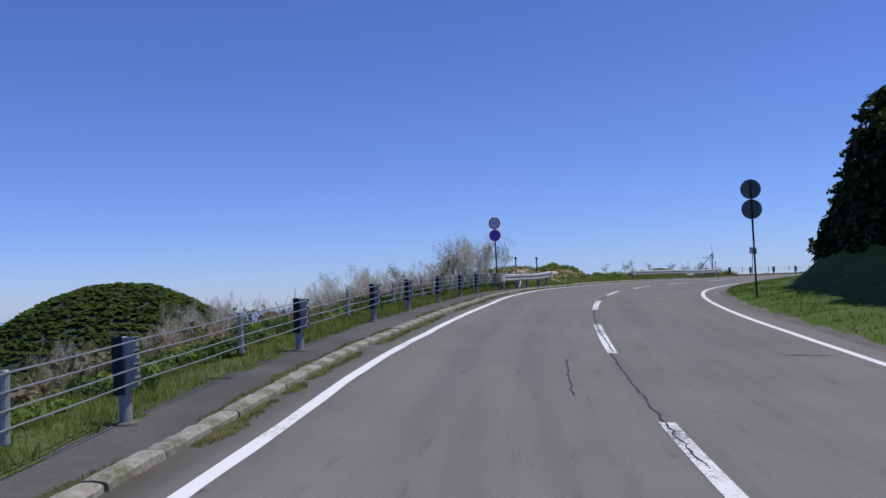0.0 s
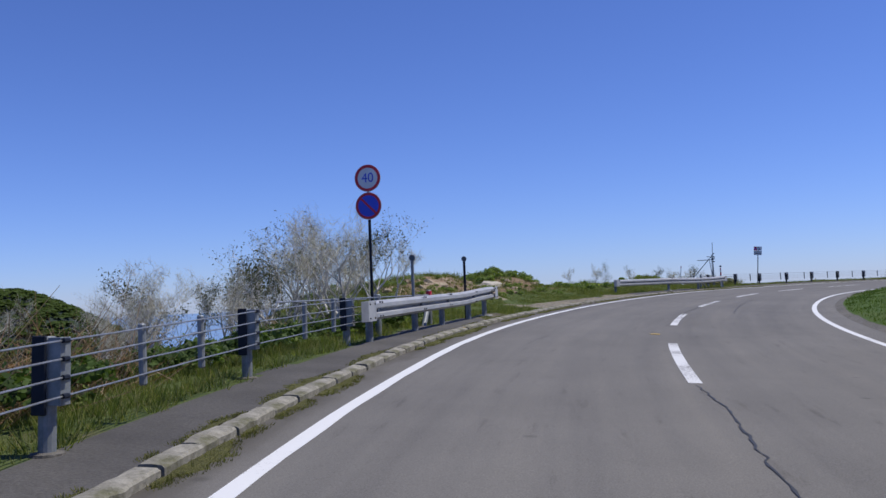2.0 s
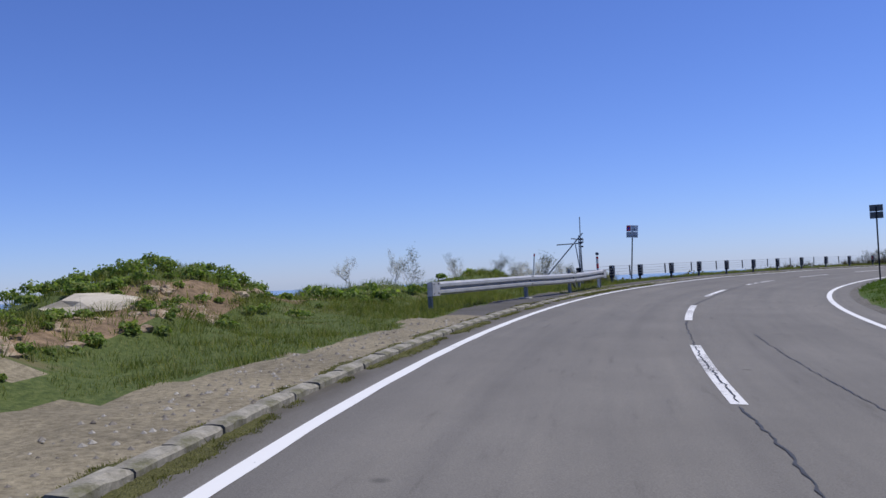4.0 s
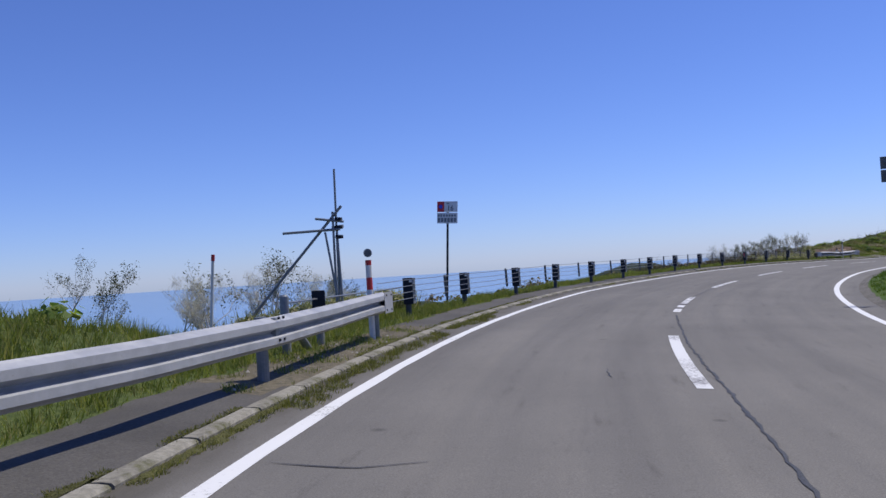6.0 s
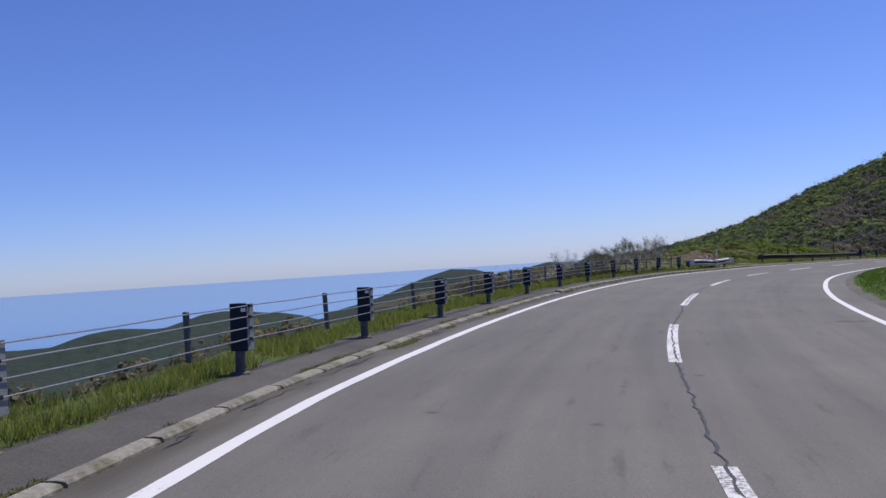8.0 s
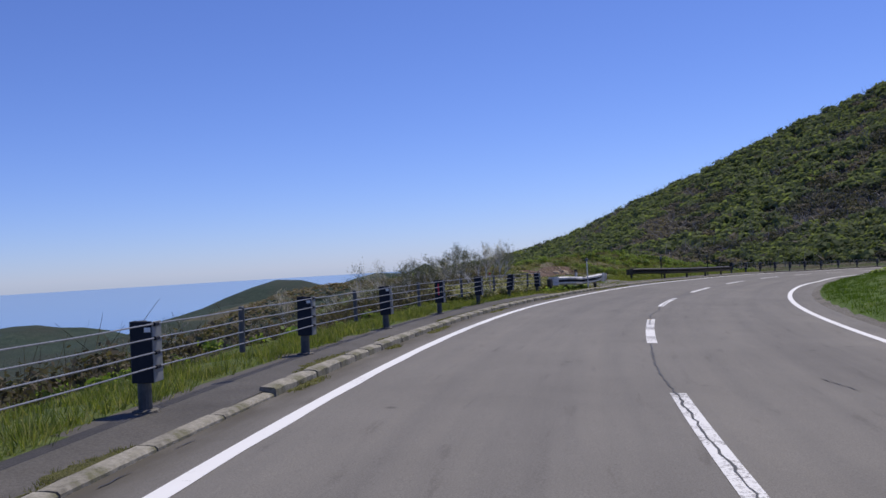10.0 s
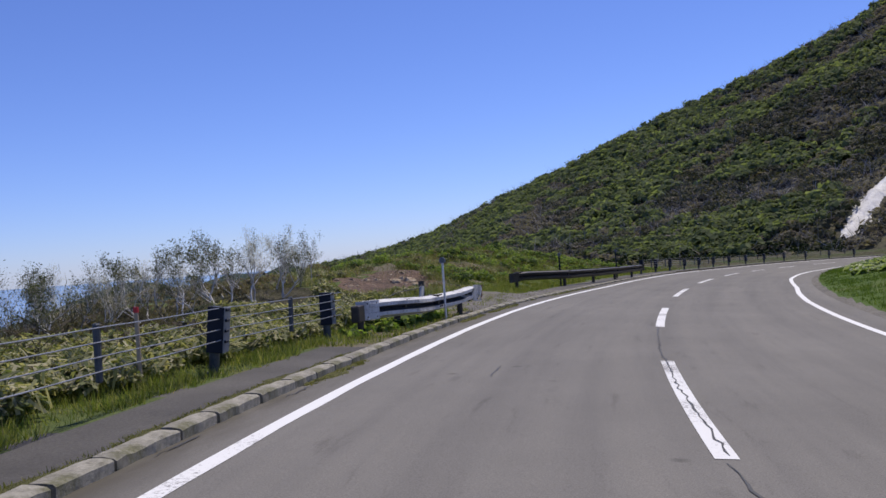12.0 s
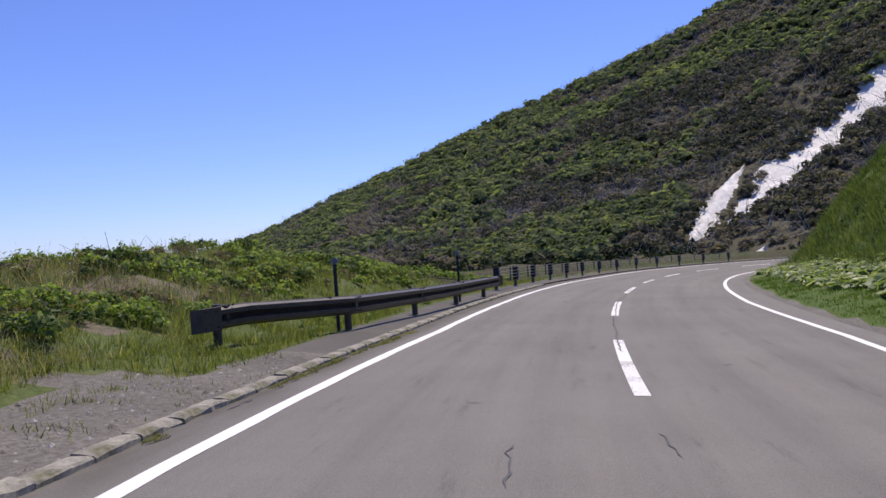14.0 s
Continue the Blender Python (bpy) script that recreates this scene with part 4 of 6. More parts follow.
stuff("bamboo_grass", [shrub_patch(scatter(520, 120.6, 133, -7.6, -5.0, not_bare) + np.array([0, 0, 0.06]), 0.16, 0.36, 95, 0.07, 0.2, 0.9), shrub_patch(scatter(260, 128, 139, -10, -6.2, not_bare), 0.14, 0.3, 90, 0.06, 0.2, 1.0), shrub_patch(scatter(70, 76.6, 80.8, -7.0, -5.6) + np.array([0, 0, 0.18]), 0.3, 0.5, 260, 0.055, 0.25, 1.0), shrub_patch(scatter(170, 138, 152, -11, -6.6, hump), 0.1, 0.26, 90, 0.035, 0.25, 1.0)],
      M_SASA, "dwarf bamboo grass, half dry and yellowed", "bamboo grass")
stuff("shrubs", [shrub_patch(scatter(190, 6, 42, -8.5, -5.2), 0.12, 0.36, 130, 0.024),  shrub_patch(scatter(60, 60, 78, -11, -6.5), 0.2, 0.45, 80, 0.045), shrub_patch(scatter(40, 96, 120, -7, -5.6), 0.15, 0.3, 60, 0.03), shrub_patch(scatter(26, 80, 85.5, -9.2, -7.4) + np.array([0, 0, 0.3]), 0.25, 0.55, 200, 0.03)],
      M_LEAF, "green undergrowth below the fence", "shrubs")
stuff("undergrowth", [shrub_patch(scatter(190, 22, 41, -7.4, -4.95) + np.array([0, 0, 0.1]), 0.2, 0.46, 200, 0.026), shrub_patch(scatter(80, 8, 22, -7.0, -4.9), 0.15, 0.34, 170, 0.026)], M_UNDER, "dark green leafy undergrowth behind the fence", "shrubs")
stuff("undergrowth", [shrub_patch(scatter(150, 139, 158, -10.5, -6.2, hollow) + np.array([0, 0, 0.05]), 0.18, 0.42, 150, 0.026), shrub_patch(scatter(40, 141, 146, -9.5, -6.6, not_bare), 0.14, 0.34, 120, 0.024)], M_UNDER, "dark leafy shrubs on the mound behind the dark rail", "shrubs")
stuff("brown_twigs", [sticks(scatter(120, 138, 150, -10, -6.6, not_bare), 12, 0.35, 0.005), sticks(scatter(330, 24, 31, -7.8, -5.3), 14, 0.7, 0.005), sticks(scatter(90, 4, 20, -8.0, -5.4), 12, 0.6, 0.006), shrub_patch(scatter(30, 25, 30, -7.6, -5.6) + np.array([0, 0, 0.2]), 0.2, 0.4, 60, 0.03)], M_TWIG_BROWN, "orange-brown bare twigs behind the fence", "brush", 0.4)
stuff("brush", [shrub_patch(scatter(620, 102, 126, -17, -5.7), 0.3, 0.7, 80, 0.028), sticks(scatter(500, 104, 126, -15, -5.8), 12, 0.6, 0.005), sticks(scatter(320, 117, 128, -10, -7.2), 14, 0.6, 0.006), shrub_patch(scatter(120, 117, 128, -10.5, -7.4), 0.3, 0.5, 90, 0.026)], M_BRUSH_BROWN, "dense dark brown brush below the fence", "brush")
stuff("brush", [shrub_patch(scatter(420, -4, 42, -16, -6.2), 0.3, 0.8, 90, 0.035), shrub_patch(scatter(160, 104, 119, -16, -8.5), 0.25, 0.5, 70, 0.03), shrub_patch(scatter(420, 116, 136, -22, -8.6), 0.3, 0.65, 80, 0.03), sticks(scatter(700, 116, 136, -20, -8.4), 14, 0.45, 0.006), sticks(scatter(300, 106, 120, -13, -7.8), 12, 0.35, 0.005), sticks(scatter(500, 2, 44, -10, -6.0), 12, 0.5, 0.006), sticks(scatter(160, 22, 45, -10.5, -6.4) + np.array([0, 0, 0.3]), 10, 0.6, 0.004), shrub_patch(scatter(320, 76, 112, -15, -6.6), 0.25, 0.6, 60, 0.04), shrub_patch(scatter(180, 139, 160, -11, -6.2, hump), 0.12, 0.3, 80, 0.02), sticks(scatter(240, 138, 160, -10.5, -6.2), 8, 0.4, 0.005)],
      M_BRUSH, "bare grey-brown brush on the outer slope", "brush")

# woods on the knoll, the mountain and the inner bank
def knoll_pts(n, hx, hy, r):
    a, q = RNG.uniform(0, math.tau, n), np.sqrt(RNG.uniform(0, 1, n)) * r
    return np.stack([hx + np.cos(a) * q, hy + np.sin(a) * q], 1)


_terrain_me = ground.data
_tz = np.empty(len(_terrain_me.vertices) * 3)
_terrain_me.vertices.foreach_get("co", _tz)
TZ = _tz.reshape(len(GY), len(GX), 3)[:, :, 2]


def terrain_z(x, y):
    i = min(max(int(np.searchsorted(GX, x)) - 1, 0), len(GX) - 2)
    j = min(max(int(np.searchsorted(GY, y)) - 1, 0), len(GY) - 2)
    u, v = (x - GX[i]) / (GX[i + 1] - GX[i]), (y - GY[j]) / (GY[j + 1] - GY[j])
    return (TZ[j, i] * (1 - u) + TZ[j, i + 1] * u) * (1 - v) + (TZ[j + 1, i] * (1 - u) + TZ[j + 1, i + 1] * u) * v


def terrain_bushes(p2, r0, r1, per, leaf, flat=0.75):
    p = np.array([(x, y, terrain_z(x, y)) for x, y in p2])
    return shrub_patch(p, r0, r1, per, leaf, 0.8, 1.8, flat, 0.6)


stuff("spur_brush", [terrain_bushes(knoll_pts(4200, 132, 166, 52), 0.5, 1.2, 22, 0.16, 0.6)], M_BRUSH, "brown leafless brush on a low spur", "brush")
stuff("far_woods", [terrain_bushes(knoll_pts(9000, -71, 190, 61), 0.8, 1.7, 18, 0.36, 0.32)], M_KNOLL_WOODS, "dense low scrub covering a rounded knoll", "woods")


def slope_pts(n, a0, a1, u0, u1, keep=None):
    out = []
    while len(out) < n:
        az, u = RNG.uniform(a0, a1), math.sqrt(RNG.uniform(u0 * u0, u1 * u1))
        p = mountain_at(az, u)
        if keep is None or keep(az, u, p):
            out.append(tuple(p))
    return np.array(out)


def off_snow(az, u, p):
    in_strip = u > 0.12 and abs(az - (87.0 + 42.0 * (u - 0.095))) < 0.3 + 1.0 * smooth01(0.125, 0.22, u)
    in_tongue = 0.07 < u < 0.26 and abs(az - (86.2 + 21 * (u - 0.09))) < 0.75
    return not in_strip and not in_tongue and not (u < 0.035 and 86.8 < az < 91)


def cover(a, u, p):
    """Green trees where it is high, bare brush low down towards the gully."""
    return bumpy(p.x, p.y, 26, 2) + 0.6 * bumpy(p.x, p.y, 10, 5) + 0.3 * (u - 0.35) - 0.75 * smooth01(72, 94, a) * (1 - u)


def green_part(a, u, p):
    return off_snow(a, u, p) and cover(a, u, p) > -0.1


def bare_part(a, u, p):
    return off_snow(a, u, p) and cover(a, u, p) < 0.08


def dark_part(a, u, p):
    return off_snow(a, u, p) and cover(a, u, p) < -0.02 and bumpy(p.x, p.y, 14, 8) > -0.15


stuff("mountain_woods", [shrub_patch(slope_pts(6400, 44, 112, 0.0, 0.985, green_part), 1.4, 3.3, 46, 0.48, 0.8, 0.5, 0.72, 0.5), shrub_patch(slope_pts(1300, 56, 104, 0.0, 0.2, green_part), 0.8, 1.9, 60, 0.28, 0.8, 0.5, 0.8, 0.5)],
      M_WOODS, "low green trees crowded on a steep slope", "woods")
stuff("mountain_brush", [shrub_patch(slope_pts(5000, 44, 112, 0.0, 1.0, bare_part), 1.0, 2.6, 34, 0.34, 0.5, 0.6, 0.65, 0.6), shrub_patch(slope_pts(1500, 56, 104, 0.0, 0.22, bare_part), 0.6, 1.5, 46, 0.2, 0.5, 0.6, 0.65, 0.6)],
      M_WOODS_GREY, "bare grey-brown scrub between the green trees of the slope", "brush")


stuff("dark_brush", [shrub_patch(slope_pts(3400, 66, 112, 0.0, 0.7, dark_part), 1.0, 2.8, 40, 0.32, 0.6, 0.4, 0.75, 0.6)],
      M_BRUSH_DARK, "dark leafless brush towards the snowy gully", "brush")
stuff("bare_branches", [sticks(slope_pts(3200, 46, 110, 0.0, 1.0, bare_part), 7, 2.6, 0.055), sticks(slope_pts(700, 56, 104, 0.0, 0.3, bare_part), 7, 2.6, 0.04), sticks(slope_pts(800, 44, 72, 0.9, 1.0), 9, 2.6, 0.04), sticks(slope_pts(500, 72, 100, 0.92, 1.0), 7, 2.4, 0.04)],
      M_TWIG, "pale bare branches standing out of the scrub", "branches", 0.4)


def raised(n, s0, s1, d0, d1, low, high):
    """Crown centres up to a given height over the bank."""
    p = []
    for _ in range(n):
        s, d = RNG.uniform(s0, s1), RNG.uniform(d0, d1)
        x, y = xy(s, d)
        p.append((x, y, ground_z(s, d) + RNG.uniform(low, high) * smooth01(d0 - 0.4, d0 + 1.2, d) * (1 - 0.75 * smooth01(33, 42, s))))
    return np.array(p)


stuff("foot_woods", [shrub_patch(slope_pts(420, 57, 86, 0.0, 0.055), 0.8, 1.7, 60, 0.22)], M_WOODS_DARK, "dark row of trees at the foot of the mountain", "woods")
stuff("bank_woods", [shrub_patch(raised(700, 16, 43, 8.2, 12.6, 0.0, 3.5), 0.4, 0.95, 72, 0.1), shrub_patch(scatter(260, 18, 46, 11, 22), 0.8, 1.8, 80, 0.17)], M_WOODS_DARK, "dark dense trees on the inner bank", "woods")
def on_cut(s, d, x, y):
    return d > cut_foot(s) - 0.2


def cut_edge(s, d, x, y):
    return cut_foot(s) - 2.3 - 0.6 * bumpy(x, y, 2.0, 61) < d < cut_foot(s) + 0.5 and bumpy(x, y, 1.0, 62) > -0.3


stuff("bank_grass", [tufts(spots(12000, 155, 212, 4.6, 22, on_cut, 2.0, 15.0, -0.4), 12, 0.25, 0.6, 0.22, 0.02), shrub_patch(scatter(520, 155, 212, 4.8, 22, on_cut), 0.2, 0.55, 50, 0.06)], M_BANK, "long leaning grass and plants on the cut slope beside the road", "grass", 0.15)
stuff("broad_plants", [shrub_patch(scatter(2400, 150, 200, 4.4, 8.4, cut_edge), 0.12, 0.28, 12, 0.12, 1.0, 1.6, 0.5)], M_BROAD, "broad pale leaves along the foot of the cut slope", "plants", 0.75)
stuff("broad_plants", [shrub_patch(scatter(14, 128.6, 131.2, -4.4, -4.0), 0.12, 0.24, 16, 0.07, 1.0, 1.2, 0.7)], M_LEAF, "broad green leaves under the bent rail", "plants", 0.75)

# snow in the gully
b = Build()
for lane, (a0, u0, a1, u1, w0, n_) in enumerate(((86.0, 0.082, 89.4, 0.25, 0.72, 90), (87.0, 0.097, 106.0, 0.55, 1.62, 190), (87.7, -0.004, 90.4, 0.032, 0.7, 40))):
    rows_ = []
    for i in range(n_ + 1):
        q = i / n_
        u, az = u0 + (u1 - u0) * q, a0 + (a1 - a0) * q
        if lane == 0:
            w = w0 * (0.3 + 0.75 * min(1, q * 4)) * (1 - q ** 2.2) + 0.03
        else:
            w = w0 * (0.1 + 0.9 * smooth01(0.03, 0.24, q)) if lane == 1 else w0 * math.sin(math.pi * min(1.0, q * 0.9 + 0.1))
        lo_ = w * (1 + 0.55 * noise.noise(Vector((q * 9, lane, 0))) + 0.5 * noise.noise(Vector((q * 40, lane, 3))))
        hi_ = w * (1 + 0.55 * noise.noise(Vector((q * 9, lane, 7))) + 0.5 * noise.noise(Vector((q * 40, lane, 9))))
        row = []
        for k in (-1, -0.75, -0.5, -0.25, 0, 0.25, 0.5, 0.75, 1):
            ww = k * (lo_ if k < 0 else hi_)
            p = mountain_at(az + ww, float(u - 0.012 * ww))
            row.append(p + Vector((0, 0, (0.7 + 0.45 * noise.noise(p / 2.2)) * (1 - abs(k)) - 0.1)))
        rows_.append(row)
    m_ = len(rows_[0])
    b.add([p for r_ in rows_ for p in r_], [(i * m_ + k, i * m_ + k + 1, (i + 1) * m_ + k + 1, (i + 1) * m_ + k) for i in range(len(rows_) - 1) for k in range(m_ - 1)])
tagged(part("snow", b, M_SNOW, None, smooth=True), "strips of old snow left in a mountain gully", "snow", "", "stuff")


# ---- fences, rails, signs ----
def at_world(parent):
    return parent.matrix_basis.inverted()


def place_part(name, me, parent, m, label=""):
    return part(name, me, None, parent, label, at=parent.matrix_basis.inverted() @ m)


me_pipe = Build().tube([(0, 0, -0.35), (0, 0, 0.3), (0, 0, 0.7), (0, 0, 0.72)], [0.054, 0.054, 0.054, 0.04], 14).mesh("post", M_POST, False)
me_pipe_dark = me_pipe.copy()
me_pipe_dark.materials[0] = M_PIPE_DARK
_b = Build().tube([(0, 0, -0.05), (0, 0, 0.012), (0, 0, 0.02)], [0.12, 0.105, 0.06], 11)
me_base = _b.mesh("base", M_GRAVEL)
_b = Build()
_b.box((-0.058, -0.078, 0.245), (0.03, -0.056, 0.725), bevel=0.005).box((-0.066, -0.07, 0.245), (-0.055, 0.03, 0.725), bevel=0.003)
me_cover = _b.mesh("panel", M_DARK)
_b = Build()
_b.box((0.03, -0.05, 0.3), (0.115, -0.042, 0.715), bevel=0.003).box((0.108, -0.047, 0.3), (0.116, 0.06, 0.715), bevel=0.003)
me_cheek = _b.mesh("side_plate", M_POST)
_b = Build()
_b.box((-0.06, -0.08, 0.235), (0.118, -0.058, 0.72), bevel=0.005).box((-0.068, -0.07, 0.235), (-0.057, 0.03, 0.72), bevel=0.003)
me_panel = _b.mesh("panel", M_DARK)
me_plate = Build().box((0.119, -0.076, 0.24), (0.128, 0.075, 0.715), bevel=0.003).mesh("side_plate", M_POST)
me_reflector = Build().box((0.062, -0.0865, 0.635), (0.115, -0.0815, 0.672), bevel=0.002).mesh("reflector", M_SIGN_WHITE)
me_mid = Build().tube([(0, 0, 0.27), (0, 0, 0.28), (0, 0, 0.715), (0, 0, 0.725)], [0.022, 0.03, 0.03, 0.022], 10).mesh("spacer", M_POST)
me_mid_dark = Build().tube([(0, 0, 0.27), (0, 0, 0.28), (0, 0, 0.715), (0, 0, 0.725)], [0.022, 0.03, 0.03, 0.022], 10).mesh("spacer", M_PIPE_DARK)
me_clip = Build().tube([(0, -0.032, 0), (0, 0.03, 0)], 0.0165, 7).mesh("clip", M_DARK)
CABLE_Z = [0.36, 0.472, 0.584, 0.695]
ROPE = 0.14                           # the ropes run on the road side of the posts


def fence(posts, slims, d_of, label, dark, ends=(0.0, 0.0)):
    f = thing("cable_fence", on_ground(posts[0], d_of(posts[0])), label, "cable fence", "cable fences along the outer edge")
    for i, s in enumerate(posts):
        lean = RNG.uniform(-1.5, 1.5)
        if dark and abs(s - 123.5) < 0.1:
            lean = 7.0
        m = on_ground(s, d_of(s)) @ pose(0, 0, 0, RNG.uniform(-1.5, 1.5), lean, 0)
        p = place_part("post", me_pipe_dark if dark else me_pipe, f, m)
        part("base", me_base, None, p)
        q = part("panel", me_panel if dark else me_cover, None, p, "dark navy panel")
        if dark and s < 112:
            part("reflector", me_reflector, None, q)
        part("side_plate", me_plate if dark else me_cheek, None, p)
        for z in CABLE_Z:
            part("clip", me_clip, None, p, at=pose(ROPE - 0.004, -0.03, z))
        if abs(s - 115.6) < 0.1:
            part("paint_mark", Build().box((0.008, -0.0865, 0.4), (0.036, -0.0815, 0.64)).box((-0.03, -0.0865, 0.545), (0.007, -0.0815, 0.575)), M_TAPE, q, "red paint mark")
    for s in slims:
        place_part("spacer", me_mid_dark if dark else me_mid, f, on_ground(s, d_of(s) + ROPE - 0.034) @ pose(0, 0, 0, 0, RNG.uniform(-2, 2), 0))
    stops = sorted(list(posts) + list(slims))
    for z in CABLE_Z:
        pts = []
        a, e = posts[0] - ends[0], posts[-1] + ends[1]
        for s in np.arange(a, e + 0.01, (e - a) / max(2, round((e - a) / 0.45))):
            x, y = xy(s, d_of(s) + ROPE)
            near = min(abs(s - p) for p in stops)
            base = np.interp(s, posts, [ground_z(p, d_of(p)) for p in posts])
            pts.append((x, y, float(base) + z - 0.012 * min(1.0, near / 1.5)))
        part("cable", Build().tube(pts, 0.0065, 6), M_CABLE, f, at=at_world(f))
    return f


fence([-4.6, -0.8, 3.2, 7.1, 11.85, 16.45, 19.85, 23.65, 27.6, 31.2, 34.95], [-2.0, 1.2, 5.2, 9.5, 14.2, 17.9, 18.65, 21.1, 22.45, 25.2, 26.35, 28.7, 29.8, 32.8, 34.0],
      lambda s: np.interp(s, [7.1, 11.8, 16.4, 23.6, 27.6, 31.2, 34.9], [-4.45, -4.24, -4.17, -4.16, -4.3, -4.5, -4.64]), "grey steel posts with dark panels and four wire ropes", False, (0, 0.55))
fence([78.6, 82.15, 85.7, 89.15, 92.7, 96.4, 100.1, 103.95, 107.9, 111.75, 115.55, 119.4, 123.5, 127.3], [80.65, 84.8, 88.0, 91.2, 94.7, 98.35, 101.9, 105.7, 109.8, 113.6, 117.3, 121.05, 125.6],
      lambda s: np.interp(s, [78, 82, 85.7, 89.3, 93, 96.5, 100, 108, 115.6, 119.4, 123.4, 127], [-4.62, -4.6, -4.4, -4.3, -4.18, -4.12, -4.16, -4.25, -4.32, -4.43, -4.68, -4.8]), "dark-panelled posts with four wire ropes above the sea", True, (2.0, 0.3))
fence([159.6 + 3.8 * i for i in range(13)], [161.9 + 3.8 * i for i in range(12)], lambda s: np.interp(s, [158, 166, 206], [-3.95, -4.15, -4.15]), "dark posts with wire ropes round the far bend", True)
# rope end posts behind the rails
for posts_, dd in (([37.0, 40.2], -4.8), ([73.15, 74.3], -4.56)):
    f = thing("rope_anchor", on_ground(posts_[0], dd), "grey anchor post with a slanted brace for the ropes", "anchor post", "rope anchors")
    for k, s in enumerate(posts_):
        p = place_part("post", me_pipe, f, on_ground(s, dd))
        if dd < -4.7 and k == 1:
            part("tape", Build().tube([(0, 0, 0.56), (0, 0, 0.7)], 0.058, 14), M_TAPE, p, "red tape")
        if dd > -4.7 and k == 1:
            part("panel", me_panel, None, p, "dark navy panel")
    s = posts_[1] if dd < -4.7 else posts_[0]
    sg = -1 if dd < -4.7 else 1
    x0, y0 = xy(s, dd)
    x1, y1 = xy(s + sg * 0.7, dd + 0.06)
    part("brace", Build().tube([(x0, y0, ground_z(s, dd) + 0.5), (x1, y1, ground_z(s, dd) - 0.1)], 0.05, 10), M_POST, f, at=at_world(f))
    zz = [0.9, 0.93]
    x1, y1 = xy(posts_[1 if sg < 0 else 0], dd)
    x2, y2 = xy(posts_[0] - 4 if sg < 0 else posts_[1] + 4.1, dd - 0.1)
    part("cable", Build().tube([(x1, y1, ground_z(s, dd) + 0.62), (x2, y2, ground_z(s, dd) + 0.6)], 0.012, 6), M_CABLE, f, at=at_world(f))

WAVE = [(-0.04 + 0.09 * min(1.0, 1.6 * math.sin(math.tau * k * 0.05) ** 2), k * 0.0149) for k in range(21)]


def guard_rail(label, line, posts, material, post_mat, z0=0.34, warp=None, ends=(0, -1), deep=1.0):
    """line: (s, d) stations; posts: stations of the posts."""
    s_, d_ = zip(*line)
    f = thing("guard_rail", on_ground(s_[0], d_[0]), label, "guard rail", "guard rails along the outer edge")
    frames = []
    stations = np.linspace(s_[0], s_[-1], max(12, int((s_[-1] - s_[0]) / 0.35)))
    for s in stations:
        d = float(np.interp(s, s_, d_))
        x, y = xy(s, d)
        h = head(s)
        bx, by, bz = warp(s) if warp else (0, 0, 0)
        base = float(np.interp(s, s_, [ground_z(a, q) for a, q in line]))
        side = Vector((math.cos(h), -math.sin(h), 0))
        frames.append((Vector((x, y, base + z0 + bz)) + side * bx, side, Vector((side.x * by, side.y * by, 1)).normalized()))
    prof = [(q * deep, w) for q, w in WAVE] + [(q * deep - 0.006, w) for q, w in WAVE[::-1]]
    part("beam", Build().sweep(prof, frames, True), material, f, at=at_world(f))
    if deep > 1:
        # Dark strip over the hollow paints the shade between the two ridges.
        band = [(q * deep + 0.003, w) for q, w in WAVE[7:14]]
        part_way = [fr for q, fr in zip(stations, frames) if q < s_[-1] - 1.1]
        part("shade_band", Build().sweep(band, part_way), M_HOLLOW_SHADE, f, "dark strip painted as the shade in the hollow of the beam", at=at_world(f))
    for k in ends:
        o, a, u = frames[k]
        t = (frames[1][0] - frames[0][0]).normalized() * (-1 if k == 0 else 1)
        e = Build()
        ring_ = [o + a * 0.062 - t * 0.24, o + a * 0.062 + t * 0.12, o - a * 0.02 + t * 0.2]
        for lo, hi in zip(ring_, ring_[1:]):
            nrm = (hi - lo).cross(u).normalized() * 0.003
            e.add([lo - nrm + u * 0.0, hi - nrm + u * 0.0, hi - nrm + u * 0.3, lo - nrm + u * 0.3, lo + nrm + u * 0.0, hi + nrm + u * 0.0, hi + nrm + u * 0.3, lo + nrm + u * 0.3],
                  [(0, 1, 2, 3), (7, 6, 5, 4), (0, 4, 5, 1), (1, 5, 6, 2), (2, 6, 7, 3), (3, 7, 4, 0)])
        plate_ = part("end_plate", e, material, f, at=at_world(f))
        for w_ in (0.045, 0.255):
            for l_ in (-0.17, 0.05):
                c_ = o + a * 0.064 + t * l_ + u * w_
                part("bolt", Build().tube([c_, c_ + a * 0.012], 0.013, 8), M_DARK, plate_)
    me_p = Build().tube([(0, 0, -0.4), (0, 0, z0 + 0.28)], 0.058, 14).mesh("post", post_mat)
    me_b = Build().box((-0.02, -0.05, z0 + 0.08), (0.17, 0.05, z0 + 0.27), bevel=0.006).mesh("bracket", post_mat)
    me_bolt = Build().tube([(0.0, 0, 0), (0.02, 0, 0)], 0.014, 8).mesh("bolt", M_DARK)
    for s in posts:
        d = float(np.interp(s, s_, d_)) - 0.16
        p = place_part("post", me_p, f, on_ground(s, d))
        part("bracket", me_b, None, p)
        for dy in (-0.06, 0.06):
            for dz in (0.056, 0.163, 0.266):
                part("bolt", me_bolt, None, p, at=pose(0.2 if dz != 0.163 else 0.115, dy, z0 + dz))
    return f, frames


